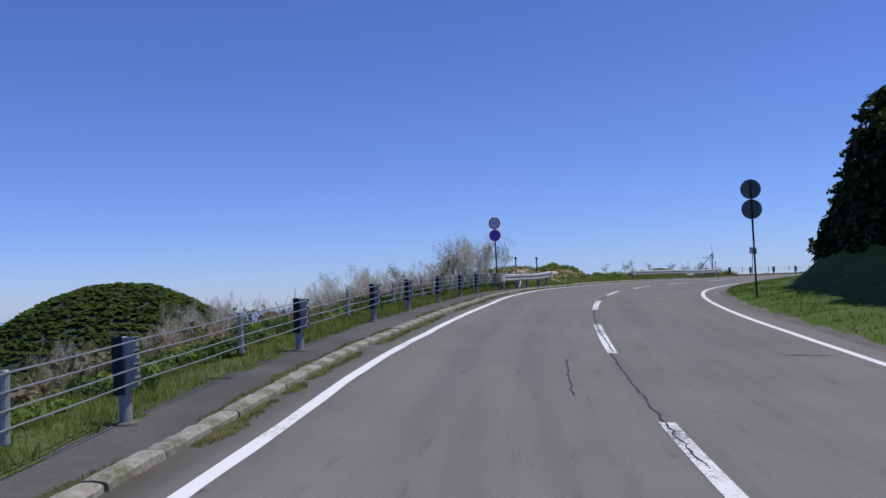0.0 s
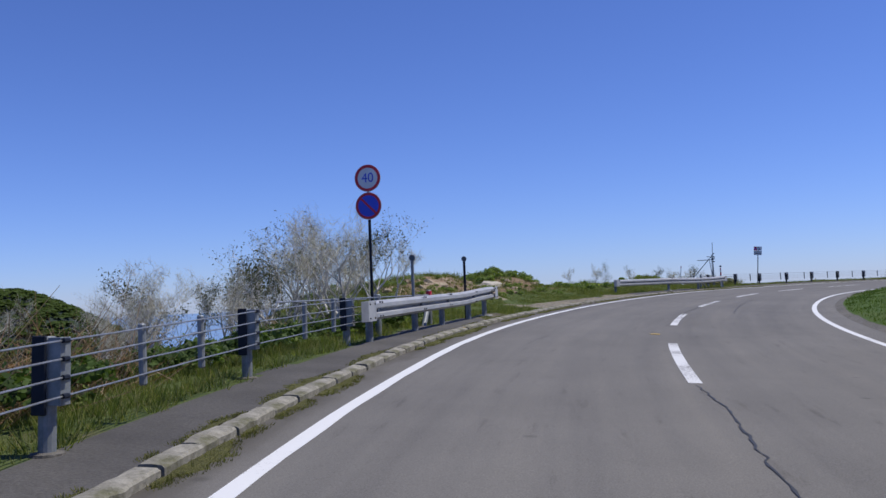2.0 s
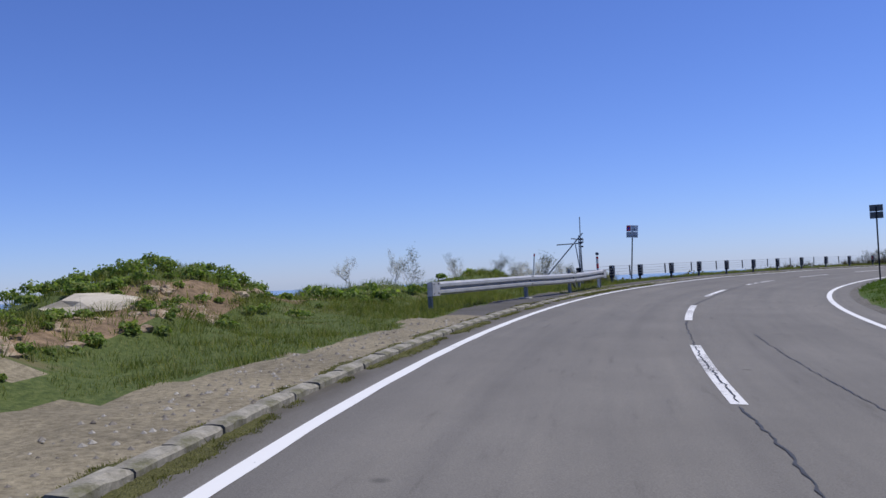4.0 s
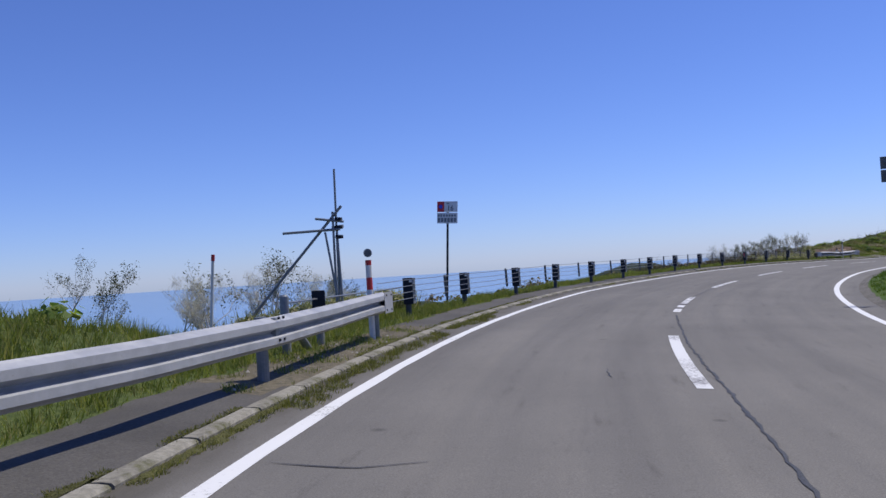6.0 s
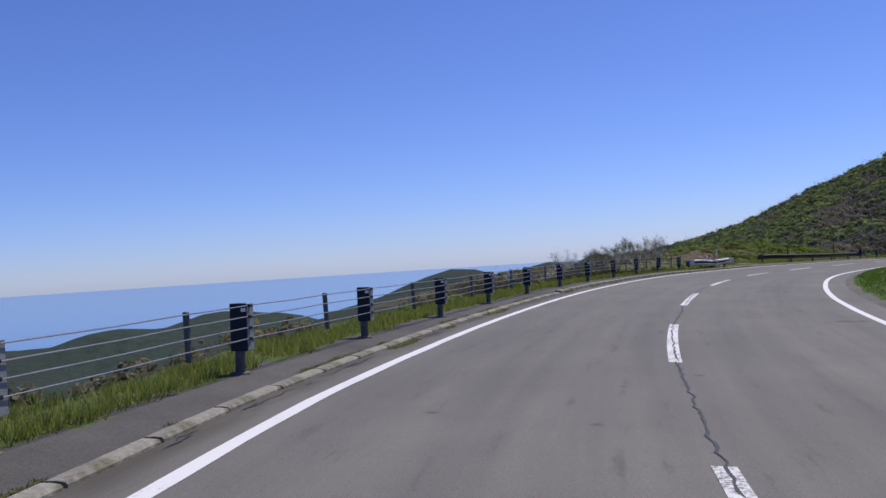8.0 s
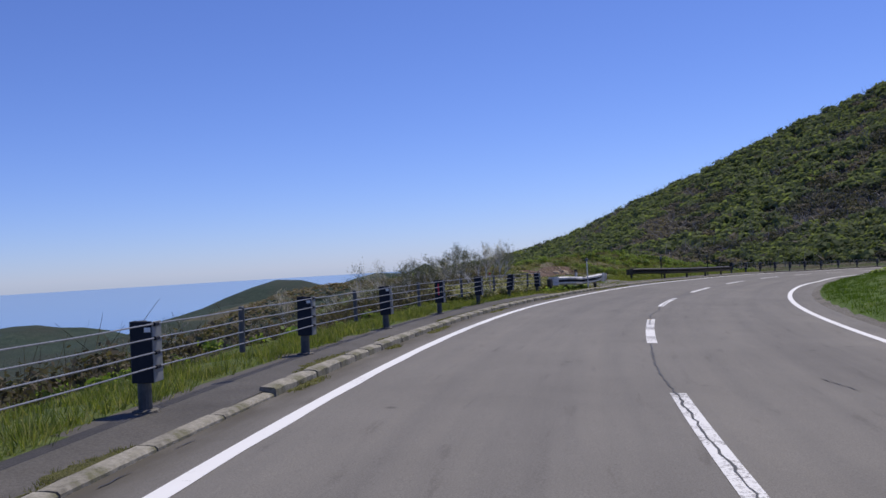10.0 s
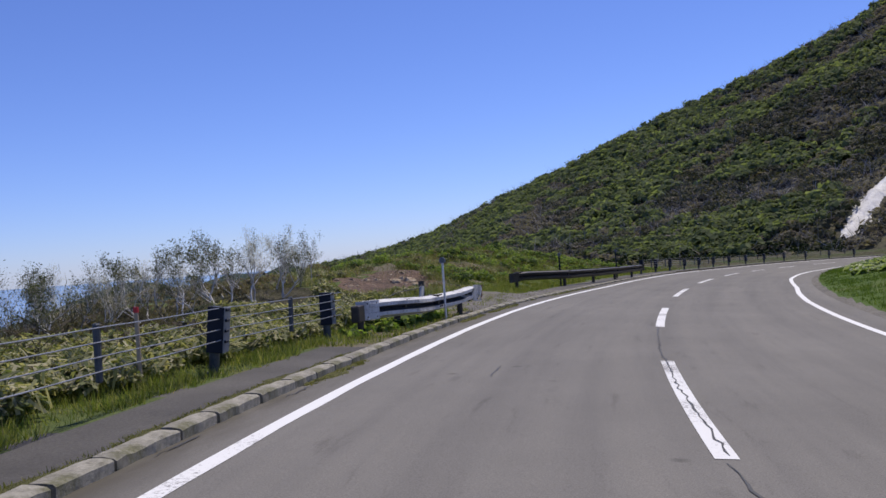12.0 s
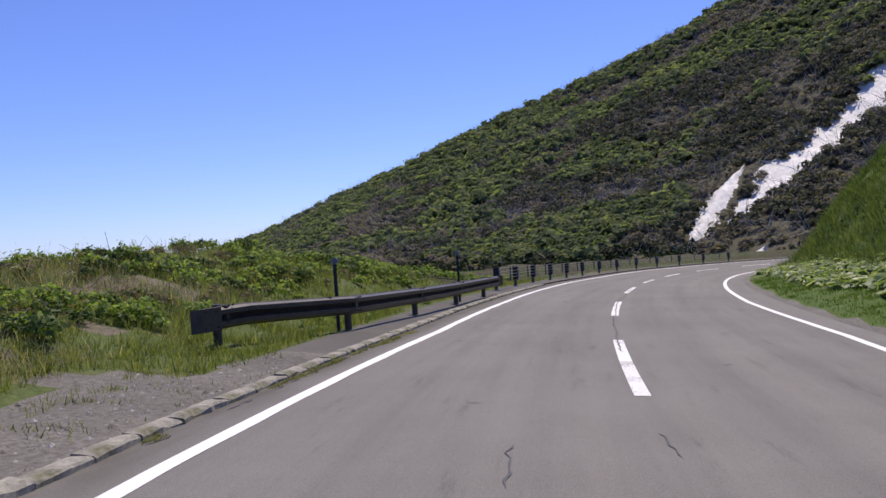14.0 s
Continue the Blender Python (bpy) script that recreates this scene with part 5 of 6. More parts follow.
def crumpled_end(f, frames):
    """Torn sheet wrapped over the end of a rail that was hit: hole, folds and a rusty edge."""
    o, a, u = frames[-1]
    t = (frames[-1][0] - frames[-2][0]).normalized()
    n, m = 46, 24

    def at(i, j):
        l, w = -0.62 + 0.8 * i / n, -0.015 + 0.335 * j / m
        fold = 0.05 * noise.noise(Vector((l * 7 + w * 3, w * 5, 3))) + 0.022 * noise.noise(Vector((l * 18, w * 14, 8)))
        sag = -0.03 * smooth01(-0.1, 0.18, l) * (1 - j / m)
        return o + t * (l + 0.02 * noise.noise(Vector((w * 20, 1, l)))) + a * (0.088 + fold) + u * (w + sag + 0.012 * noise.noise(Vector((l * 9, 5, w))))

    def whole(i, j):
        l, w = -0.62 + 0.8 * (i + 0.5) / n, 0.335 * (j + 0.5) / m
        q = ((l + 0.13) / 0.13) ** 2 + ((w - 0.07) / 0.07) ** 2 + 1.2 * noise.noise(Vector((l * 9, w * 9, 1)))
        return q > 1

    grid = {(i, j): at(i, j) for i in range(n + 1) for j in range(m + 1)}
    sheet, rust = Build(), Build()
    for i in range(n):
        for j in range(m):
            if whole(i, j):
                q = [grid[i, j], grid[i + 1, j], grid[i + 1, j + 1], grid[i, j + 1]]
                (rust if i >= n - 4 else sheet).add(q + [p - a * 0.005 for p in q], [(0, 1, 2, 3), (7, 6, 5, 4), (0, 4, 5, 1), (1, 5, 6, 2), (2, 6, 7, 3), (3, 7, 4, 0)])
    part("crumpled_plate", sheet, M_SCRAPED, f, "crumpled white plate, torn open", at=at_world(f))
    part("rusty_edge", rust, M_RUST, f, "rust-brown torn edge", at=at_world(f))
    # Dark sheet behind the tear stands in for the shade inside.
    c = o + t * -0.2 + a * 0.035
    part("hollow", Build().add([c - t * 0.2 + u * 0.0, c + t * 0.24 + u * 0.0, c + t * 0.24 + u * 0.18, c - t * 0.2 + u * 0.18, c - t * 0.2 - a * 0.01, c + t * 0.24 - a * 0.01, c + t * 0.24 + u * 0.18 - a * 0.01, c - t * 0.2 + u * 0.18 - a * 0.01],
                               [(0, 1, 2, 3), (7, 6, 5, 4), (0, 4, 5, 1), (1, 5, 6, 2), (2, 6, 7, 3), (3, 7, 4, 0)]), M_DARK, f, "dark sheet painted as the shade inside the torn rail", at=at_world(f))


me_foot = Build().box((-0.15, -0.2, -0.02), (0.16, 0.2, 0.025), bevel=0.012).mesh("footing", M_CONCRETE)
gr_, _ = guard_rail("galvanised corrugated steel guard rail on round posts", [(35.1, -4.36), (38, -4.25), (43.5, -4.2)], [35.6, 37.9, 39.7, 41.75, 43.1], M_STEEL, M_POST, 0.34, lambda s: (0, 0, 0.07 * smooth01(40.5, 43.3, s)))
place_part("footing", me_foot, gr_, on_ground(43.15, -4.38))
gr_, _ = guard_rail("galvanised corrugated steel guard rail, flared at its start", [(62.2, -5.25), (65, -4.72), (67.4, -4.24), (69, -4.02), (71.2, -3.88), (75.3, -3.93)], [62.4, 67.46, 71.2, 75.24], M_STEEL, M_POST, 0.33, lambda s: (0, 0, 0.03 * smooth01(72.5, 75.3, s)))
place_part("footing", me_foot, gr_, on_ground(67.4, -4.4))
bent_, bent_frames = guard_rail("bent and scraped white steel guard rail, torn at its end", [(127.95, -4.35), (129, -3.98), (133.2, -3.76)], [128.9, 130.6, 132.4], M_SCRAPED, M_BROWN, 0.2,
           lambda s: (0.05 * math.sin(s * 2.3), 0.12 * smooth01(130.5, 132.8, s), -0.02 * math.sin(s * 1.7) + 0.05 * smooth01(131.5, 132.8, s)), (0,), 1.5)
crumpled_end(bent_, bent_frames)
# rusty box at the rail's start, and the ropes' anchor behind it
bx = thing("rail_end_box", on_ground(127.75, -4.42), "dark rusty steel box closing the bent rail", "rail end")
part("casing", Build().box((-0.08, -0.2, 0.2), (0.05, 0.1, 0.46), bevel=0.015), M_BROWN, bx)
part("foot", Build().tube([(0, 0, -0.2), (0, 0, 0.22)], 0.05, 10), M_BROWN, bx)
f = thing("rope_anchor", on_ground(130.95, -4.3), "dark anchor post with a grey brace and a loose rope", "anchor post", "rope anchors")
part("post", Build().tube([(0, 0, -0.2), (-0.03, 0.05, 0.72)], 0.055, 12), M_BROWN, f)
part("brace", Build().tube([(0.0, 0.0, 0.6), (0.06, -0.55, -0.05)], 0.05, 10), M_POST, f)
part("rope", Build().tube([(0, 0, 0.66), (0.02, -0.3, 0.6), (0, -0.7, 0.6), (0.0, -1.6, 0.6), (0.05, -3.0, 0.5)], 0.007, 6), M_BROWN, f)
guard_rail("dark brown guard rail with a boxed end", [(142.5, -5.15), (143.2, -4.88), (145.5, -3.97), (149, -3.63), (152, -3.5), (157.5, -3.48)], [142.9, 145.5, 148.9, 152.4, 155.9], M_BROWN, M_BROWN, 0.25)


def disc(b, z, r, y0, y1, n=40, slot=0):
    b.tube([(0, y0, z), (0, y1, z)], r, n, True, slot)
    return b


def lettering(name, text, size, parent, at, material, squeeze=1.0):
    cu = bpy.data.curves.new(name, 'FONT')
    cu.body, cu.size, cu.align_x, cu.align_y, cu.extrude = text, size, 'CENTER', 'CENTER', 0.002
    tmp = bpy.data.objects.new(name, cu)
    scene.collection.objects.link(tmp)
    me = bpy.data.meshes.new_from_object(tmp.evaluated_get(bpy.context.evaluated_depsgraph_get()))
    bpy.data.objects.remove(tmp)
    me.materials.clear()
    me.materials.append(material)
    ob = new(name, me)
    ob.parent = parent
    ob.matrix_basis = at @ Matrix.Diagonal((squeeze, 1, 1, 1))
    return ob


def bent_ring(r0, r1, y, z, n=48):
    b = Build()
    vs, fs = [], []
    for k in range(n):
        c, q = math.cos(k * math.tau / n), math.sin(k * math.tau / n)
        vs += [(c * r0, y, z + q * r0), (c * r1, y, z + q * r1), (c * r1, y - 0.003, z + q * r1), (c * r0, y - 0.003, z + q * r0)]
    for k in range(n):
        a, e = k * 4, ((k + 1) % n) * 4
        fs += [(a + j, a + (j + 1) % 4, e + (j + 1) % 4, e + j) for j in range(4)]
    return b.add(vs, fs)


# speed limit over no stopping
sg = thing("road_sign", on_ground(39.1, -5.65), "speed limit sign above a no-stopping sign on one pole", "road sign")
gz = ground_z(39.1, -5.65)
z_up, z_low = 3.25 - gz, 2.69 - gz
part("pole", Build().tube([(0, 0.03, -0.3), (0, 0.03, z_up + 0.25)], 0.03, 12), M_DARK, sg)
plate = part("disc", disc(Build(), z_up, 0.275, -0.002, 0.002), M_SIGN_WHITE, sg, "white speed limit disc")
part("rim", bent_ring(0.21, 0.265, -0.004, z_up), M_SIGN_RED, plate)
lettering("number", "40", 0.27, plate, pose(0, -0.005, z_up, 90), M_SIGN_BLUE, 0.95)
plate = part("disc", disc(Build(), z_low, 0.275, -0.002, 0.002), M_SIGN_WHITE, sg, "blue no-stopping disc")
part("field", bent_ring(0.001, 0.216, -0.0035, z_low), M_SIGN_BLUE, plate)
part("rim", bent_ring(0.215, 0.265, -0.004, z_low), M_SIGN_RED, plate)
part("bar", Build().box((-0.22, -0.0075, -0.02), (0.22, -0.0035, 0.022)), M_SIGN_RED, plate, at=pose(0, 0, z_low, 0, 45, 0))

# the same pair seen from behind, on the inner side
sg = thing("road_sign", on_ground(28.8, 4.85, 180), "pair of round signs seen from their dark backs", "road sign")
gz = ground_z(28.8, 4.85)
z_up, z_low = 2.98 - gz, 2.35 - gz
part("pole", Build().tube([(0, 0.03, -0.3), (0, 0.03, z_up + 0.25)], 0.03, 12), M_DARK, sg)
for z in (z_up, z_low):
    plate = part("disc", disc(Build(), z, 0.31, -0.002, 0.002), M_SIGN_GREY, sg)
    part("bracket", Build().box((-0.2, 0.003, z - 0.02), (0.2, 0.02, z + 0.02), bevel=0.003), M_SIGN_GREY, plate)
part("box", Build().box((-0.06, 0.06, 1.35), (0.06, 0.12, 1.55), bevel=0.01), M_SIGN_GREY, sg)

# pair of small boards seen from behind
sg = thing("road_sign", on_ground(84.5, 4.6, 180), "two small boards on a pole, seen from their grey backs", "road sign")
gz = ground_z(84.5, 4.6)
part("pole", Build().tube([(0, 0.03, -0.3), (0, 0.03, 3.3 - gz)], 0.03, 12), M_DARK, sg)
for z in (3.24 - gz, 2.95 - gz):
    plate = part("board", Build().box((-0.25, -0.004, z - 0.135), (0.25, 0.004, z + 0.135), bevel=0.002), M_SIGN_GREY, sg)
    part("bracket", Build().box((-0.2, 0.005, z - 0.02), (0.2, 0.022, z + 0.02), bevel=0.003), M_SIGN_GREY, plate)

# route sign
rt = thing("route_sign", on_ground(84.9, -6.06) @ pose(0, 0, 0, 0, 4.0, 0), "two small white boards with a red field and the number 16", "road sign")
gz = ground_z(84.9, -6.06)
z_top = 3.27 - gz
part("pole", Build().tube([(0, 0.03, -0.3), (0, 0.03, z_top - 0.05)], 0.03, 12), M_DARK, rt)
up = part("board", Build().box((-0.285, -0.004, z_top - 0.28), (0.285, 0.004, z_top), bevel=0.002), M_SIGN_WHITE, rt, "upper board")
part("field", Build().box((-0.281, -0.0075, z_top - 0.276), (-0.085, -0.0045, z_top - 0.004)), M_SIGN_RED, up)
part("badge", Build().tube([(-0.185, -0.011, z_top - 0.14), (-0.185, -0.008, z_top - 0.14)], 0.06, 6), M_SIGN_BLUE, up)
lettering("number", "16", 0.185, up, pose(0.085, -0.006, z_top - 0.185, 90), M_DARK)
part("bar", Build().box((-0.02, -0.0075, z_top - 0.07), (0.06, -0.0045, z_top - 0.045)), M_SIGN_GREY, up)
low = part("board", Build().box((-0.285, -0.004, z_top - 0.58), (0.285, 0.004, z_top - 0.3), bevel=0.002), M_SIGN_WHITE, rt, "lower board")
for k in range(7):
    part("bar", Build().box((-0.265 + k * 0.076, -0.0075, z_top - 0.4), (-0.215 + k * 0.076, -0.0045, z_top - 0.345)), M_POST, low)
for k in range(6):
    part("bar", Build().box((-0.265 + k * 0.09, -0.0075, z_top - 0.545), (-0.2 + k * 0.09, -0.0045, z_top - 0.435)), M_POST, low)


def delineator(s, d, top, label, striped=False, pole_mat=None, turn=0.0, thick=0.03):
    t = thing("delineator", on_ground(s, d, turn), label, "marker post", "marker posts")
    h = top - ground_z(s, d)
    if striped:
        n = 7
        for k in range(n):
            a, e = h * k / n - (0.2 if k == 0 else 0), h * (k + 1) / n - 0.1 * (k == n - 1)
            part("band", Build().tube([(0, 0, a), (0, 0, e)], 0.044, 12), M_RED if k in (4, 6) else M_WHITE, t)
    else:
        part("pole", Build().tube([(0, 0, -0.25), (0, 0, h - 0.05)], thick, 12), pole_mat or M_DARK, t)
    d_ = part("reflector", disc(Build(), h, 0.06, -0.012, 0.012, 24), M_POST, t, "round reflector")
    part("lens", disc(Build(), h, 0.046, -0.016, -0.0125, 24), M_SIGN_GREY, d_)
    return t


delineator(37.9, -4.42, 1.55, "grey pole with a round reflector behind the rail", False, M_POST)
delineator(42.0, -4.5, 1.66, "dark pole with a round reflector behind the rail")
delineator(75.0, -4.06, 1.84, "red and white striped pole with a round reflector", True)
delineator(130.7, -3.8, 1.42, "white pole with a round reflector behind the bent rail", False, M_WHITE, 0.0, 0.021)
delineator(145.2, -4.2, 1.17, "black pole behind the dark rail", False, M_DARK)
delineator(153.3, -3.75, 1.05, "black pole with a small round reflector", False, M_DARK)


def stake(s, d, h, lean, label, shaft_mat=M_WHITE):
    t = thing("stake", on_ground(s, d), label, "stake", "stakes")
    part("shaft", Build().tube([(0, 0, -0.2), (lean, 0, h * 0.93)], 0.022, 10), shaft_mat, t)
    part("tip", Build().tube([(lean * 0.93 / 0.93, 0, h * 0.93), (lean * 1.07, 0, h)], 0.027, 10), M_RED, t)


stake(74.9, -6.5, 1.96 - ground_z(74.9, -6.5), 0.12, "white snow stake with a red tip")
stake(122.57, -4.97, 0.77, 0.0, "pale wooden stake with a red tip", M_STAKE)

# pile of pipes lashed together
pp = thing("pipe_tripod", on_ground(77.1, -5.28), "tall bundle of steel scaffold pipes lashed into a tripod", "pipe frame")
g0 = ground_z(77.1, -5.28)
H_ = 3.35 - g0
for a, e, r in (((-0.07, 0.02, -0.1), (-0.02, 0.0, 2.69), 0.018), ((-0.09, -0.04, -0.1), (-0.08, -0.03, 1.97), 0.02), ((0.0, 0.03, -0.1), (-0.03, -0.01, 1.66), 0.021), ((0.01, -0.03, -0.1), (-0.22, -0.06, 1.63), 0.019),
                ((-1.62, -0.3, 0.18), (0.06, 0.03, 2.06), 0.024), ((-0.93, -0.2, 1.65), (0.04, -0.03, 1.665), 0.022), ((-0.37, -0.1, 1.865), (0.1, 0.0, 1.79), 0.021), ((-0.13, 0.05, 1.7), (0.07, 0.04, 1.715), 0.03)):
    part("pipe", Build().tube([a, e], r, 10), M_POST, pp)
for z in (0.57, 0.63, 0.68):
    part("clamp", Build().box((-0.05, -0.05, H_ * z - 0.03), (0.06, 0.06, H_ * z + 0.03), bevel=0.01), M_DARK, pp)


# ---- trees ----
def birch(seed, height, leafy_, spread=0.5, lean=(0, 0), thick=0.017):
    """Trunk and limbs as one mesh, and the leaves or twigs as another."""
    rnd = random.Random(seed)
    b = Build()
    ends = []

    def grow(p, way, length, r, depth):
        pts, rad = [p], [r]
        n = (6, 5, 4, 3)[depth]
        q = p.copy()
        w = way.copy()
        for k in range(n):
            w = (w + Vector((rnd.gauss(0, 0.23), rnd.gauss(0, 0.23), rnd.gauss(0.05, 0.1)))).normalized()
            q = q + w * (length / n)
            pts.append(q.copy())
            rad.append(max(0.0035, r * (1 - 0.66 * (k + 1) / n)))
            if depth < 3 and k >= (1 if depth else 2):
                for _ in range((1 + (k + depth) % 2) if depth < 2 else 1):
                    a = rnd.uniform(0, math.tau)
                    out = Vector((math.cos(a), math.sin(a), rnd.uniform(0.35, 1.1))).normalized()
                    grow(q.copy(), (w * 0.55 + out * (0.6 + spread)).normalized(), length * rnd.uniform(0.38, 0.62), rad[-1] * 0.74, depth + 1)
        ends.append((q, depth))
        if depth >= 1:
            ends.extend([(pts[len(pts) // 2], depth), (pts[-2], depth)])
        b.tube(pts, rad, 6 if depth < 1 else 4 if depth < 2 else 3, False, 0 if depth < 3 else 1)

    grow(Vector((0, 0, -0.15)), Vector((lean[0], lean[1], 1)).normalized(), height * 0.62, height * thick, 0)
    tips = np.array([tuple(q) for q, d_ in ends if d_ >= 2])
    return b, tips


TREES = {}


def tree_meshes(kind):
    seed, height, leafy_, spread, lean, n_leaf, size = kind
    b, tips = birch(seed, height, leafy_, spread, lean)
    trunk = b.mesh("trunk", [M_BARK, M_FINE], True)
    pick = tips[np.random.default_rng(seed).integers(0, len(tips), n_leaf)]
    g = np.random.default_rng(seed + 1)
    c = pick + g.normal(0, height * (0.024 if leafy_ else 0.02), (n_leaf, 3))
    u = g.normal(size=(n_leaf, 3))
    v = g.normal(size=(n_leaf, 3))
    sz = (size * g.uniform(0.6, 1.4, n_leaf))[:, None]
    if leafy_:
        u, v = u * sz * 0.5, v * sz * 0.6
    else:
        v[:, 2] = np.abs(v[:, 2]) + 0.3
        v = v / np.linalg.norm(v, axis=1)[:, None] * height * 0.032 * g.uniform(0.4, 1.4, n_leaf)[:, None]
        u = u / np.linalg.norm(u, axis=1)[:, None] * size * 0.16
    crown = quads_mesh("crown", c.astype(np.float32), u.astype(np.float32), v.astype(np.float32), M_NEW_LEAF if leafy_ else M_DRY, 0.4)
    return trunk, crown


KINDS = [(3, 4.2, False, 0.35, (0.05, 0.05), 1500, 0.026), (5, 3.6, True, 0.55, (-0.12, 0.0), 1100, 0.024), (8, 4.4, True, 0.45, (0.1, 0.1), 1900, 0.028), (13, 3.4, True, 0.7, (-0.2, -0.1), 1700, 0.028), (21, 3.0, False, 0.6, (0.15, 0), 1300, 0.024), (34, 3.4, True, 0.5, (-0.5, 0.1), 1200, 0.028), (41, 3.6, True, 0.35, (-0.22, 0.15), 800, 0.026)]
MESHES = [tree_meshes(k) for k in KINDS]
LABELS = ["slender white-barked birch, almost bare", "spreading birch with a pale trunk and few leaves", "white-barked birch coming into leaf", "crooked birch with sparse green leaves", "short bare birch with grey twigs", "leaning pale birch with small new leaves", "forked pale birch, thinly leaved at its top"]


TOPS = [max(q.co.z for q in m[0].vertices) for m in MESHES]


def tree(kind, s, d, top, turn):
    scale = max(0.25, (top - ground_z(s, d)) / TOPS[kind])
    t = thing("birch_tree", on_ground(s, d, turn) @ Matrix.Scale(scale, 4), LABELS[kind], "tree", "birches on the outer slope")
    part("trunk", MESHES[kind][0], None, t)
    part("crown", MESHES[kind][1], None, t, "green leaves" if KINDS[kind][2] else "fine grey twigs")


rt_ = random.Random(4)
for s in np.arange(14, 46, 0.55):
    tree(rt_.choice([0, 1, 0, 4, 0, 4, 4, 2]), s + rt_.uniform(-0.4, 0.4), -6.6 - rt_.uniform(0, 3.2), float(np.interp(s, [14, 20, 25, 30, 36, 40, 43, 48], [-0.1, 0.25, 0.8, 1.4, 1.65, 2.0, 2.6, 2.5])) - rt_.uniform(0, 0.6), rt_.uniform(0, 360))
for s, d, k, sc in ((42.3, -7.4, 1, 3.05), (41.0, -7.0, 0, 2.95), (43.2, -8.2, 0, 2.9), (40.2, -7.2, 0, 2.9), (39.4, -7.6, 4, 2.7), (42.0, -8.0, 1, 2.9), (38.4, -7.0, 1, 2.1), (37.2, -7.6, 2, 1.8), (46.3, -8.8, 2, 3.0), (45.1, -9.2, 1, 2.8), (44.2, -9.6, 0, 3.0), (43.4, -8.6, 1, 3.1)):
    tree(k, s, d, sc, rt_.uniform(0, 360))
for s, d, k, top in ((68.5, -8.6, 0, 2.2), (70.5, -7.4, 1, 2.1), (72.4, -7.0, 1, 2.0), (67.0, -9.4, 4, 2.0), (75.5, -7.4, 4, 1.7), (74.0, -7.6, 2, 1.9), (69.4, -8.8, 1, 2.3), (71.6, -8.0, 4, 1.9), (76.8, -7.6, 4, 1.4), (78.6, -7.8, 2, 1.2)):
    tree(k, s, d, top, rt_.uniform(0, 360))
for s, d, k, top in ((77.9, -8.0, 3, 1.95), (79.2, -8.1, 2, 2.15), (80.0, -8.4, 1, 1.95), (78.6, -7.4, 4, 1.8), (81.4, -8.2, 4, 1.6), (82.6, -7.8, 3, 1.6), (84.0, -8.4, 2, 1.6), (83.2, -8.8, 4, 1.6), (85.4, -8.6, 3, 1.4), (77.0, -7.6, 4, 1.7)):
    tree(k, s, d, top, rt_.uniform(0, 360))
for s, d, k, top in ((118.6, -8.4, 4, 0.5), (120.4, -8.8, 0, 1.0), (122.2, -8.0, 1, 1.5), (123.2, -9.8, 4, 1.0), (125.0, -10.4, 0, 1.2), (126.8, -8.2, 4, 1.6), (128.4, -8.8, 0, 1.8), (130.2, -9.2, 4, 1.7), (115.2, -8.2, 1, 0.1), (129.6, -8.6, 3, 2.1), (130.6, -9.6, 2, 2.2), (135.4, -9.0, 1, 2.4), (128.8, -9.4, 2, 2.0), (132.5, -9.4, 2, 2.45), (131.8, -8.3, 0, 2.4), (134.5, -9.2, 0, 2.5), (136.6, -9.7, 1, 2.2), (117, -9, 3, 0.3), (119.5, -10, 2, 0.8), (121.5, -9.2, 3, 0.7), (124, -9.2, 1, 1.7), (125.9, -8.9, 2, 1.85), (127.6, -9.6, 3, 1.8), (129.4, -10.4, 1, 1.9), (133, -14, 0, 1.9), (114, -9, 4, -0.2), (111, -9, 3, -0.5), (131.5, -14, 1, 1.9), (125, -13, 3, 0.8), (120, -13, 1, 0.7), (116, -12, 4, -0.3), (108, -9, 4, -0.6), (123, -12, 4, 1.1), (127.2, -12.5, 1, 1.1), (129.0, -7.8, 1, 1.7)):
    tree(k, s, d, top, rt_.uniform(0, 360))
# pale forked ones that stand clear against the sky
for s, d, k, top, turn in ((130.85, -8.25, 5, 2.2, 10), (130.95, -8.35, 6, 2.05, 200), (131.2, -8.7, 5, 2.15, -25), (132.25, -8.5, 6, 2.35, 0), (132.3, -8.55, 5, 2.1, 15), (133.0, -8.2, 6, 2.4, 20), (133.05, -8.25, 6, 2.2, 170), (133.1, -8.3, 5, 1.9, 190), (137.3, -9.6, 6, 2.4, 40), (136.9, -9.9, 1, 2.2, 120), (127.6, -7.9, 5, 1.9, 0), (126.2, -7.6, 6, 1.75, 30), (124.8, -7.4, 3, 1.75, 60), (123.6, -7.7, 2, 1.8, 140), (122.4, -7.2, 5, 1.6, 20), (121.2, -7.6, 3, 1.1, 250), (125.4, -8.3, 3, 1.8, 300), (119.8, -7.4, 1, 0.8, 80), (128.6, -8.6, 2, 1.85, 70), (126.9, -8.8, 3, 1.7, 200)):
    tree(k, s, d, top, turn)


# ---- stones, cracks, marks ----
def rock(seed, r):
    bm = bmesh.new()
    bmesh.ops.create_icosphere(bm, subdivisions=2, radius=r)
    rnd = random.Random(seed)
    for q in bm.verts:
        q.co *= 1 + 0.75 * noise.noise(q.co / r * 1.3 + Vector((seed * 3.1, 0, 0)))
        q.co.z *= 0.65
    me = bpy.data.meshes.new("stone")
    bm.to_mesh(me)
    bm.free()
    me.materials.append(M_ROCK)
    return me


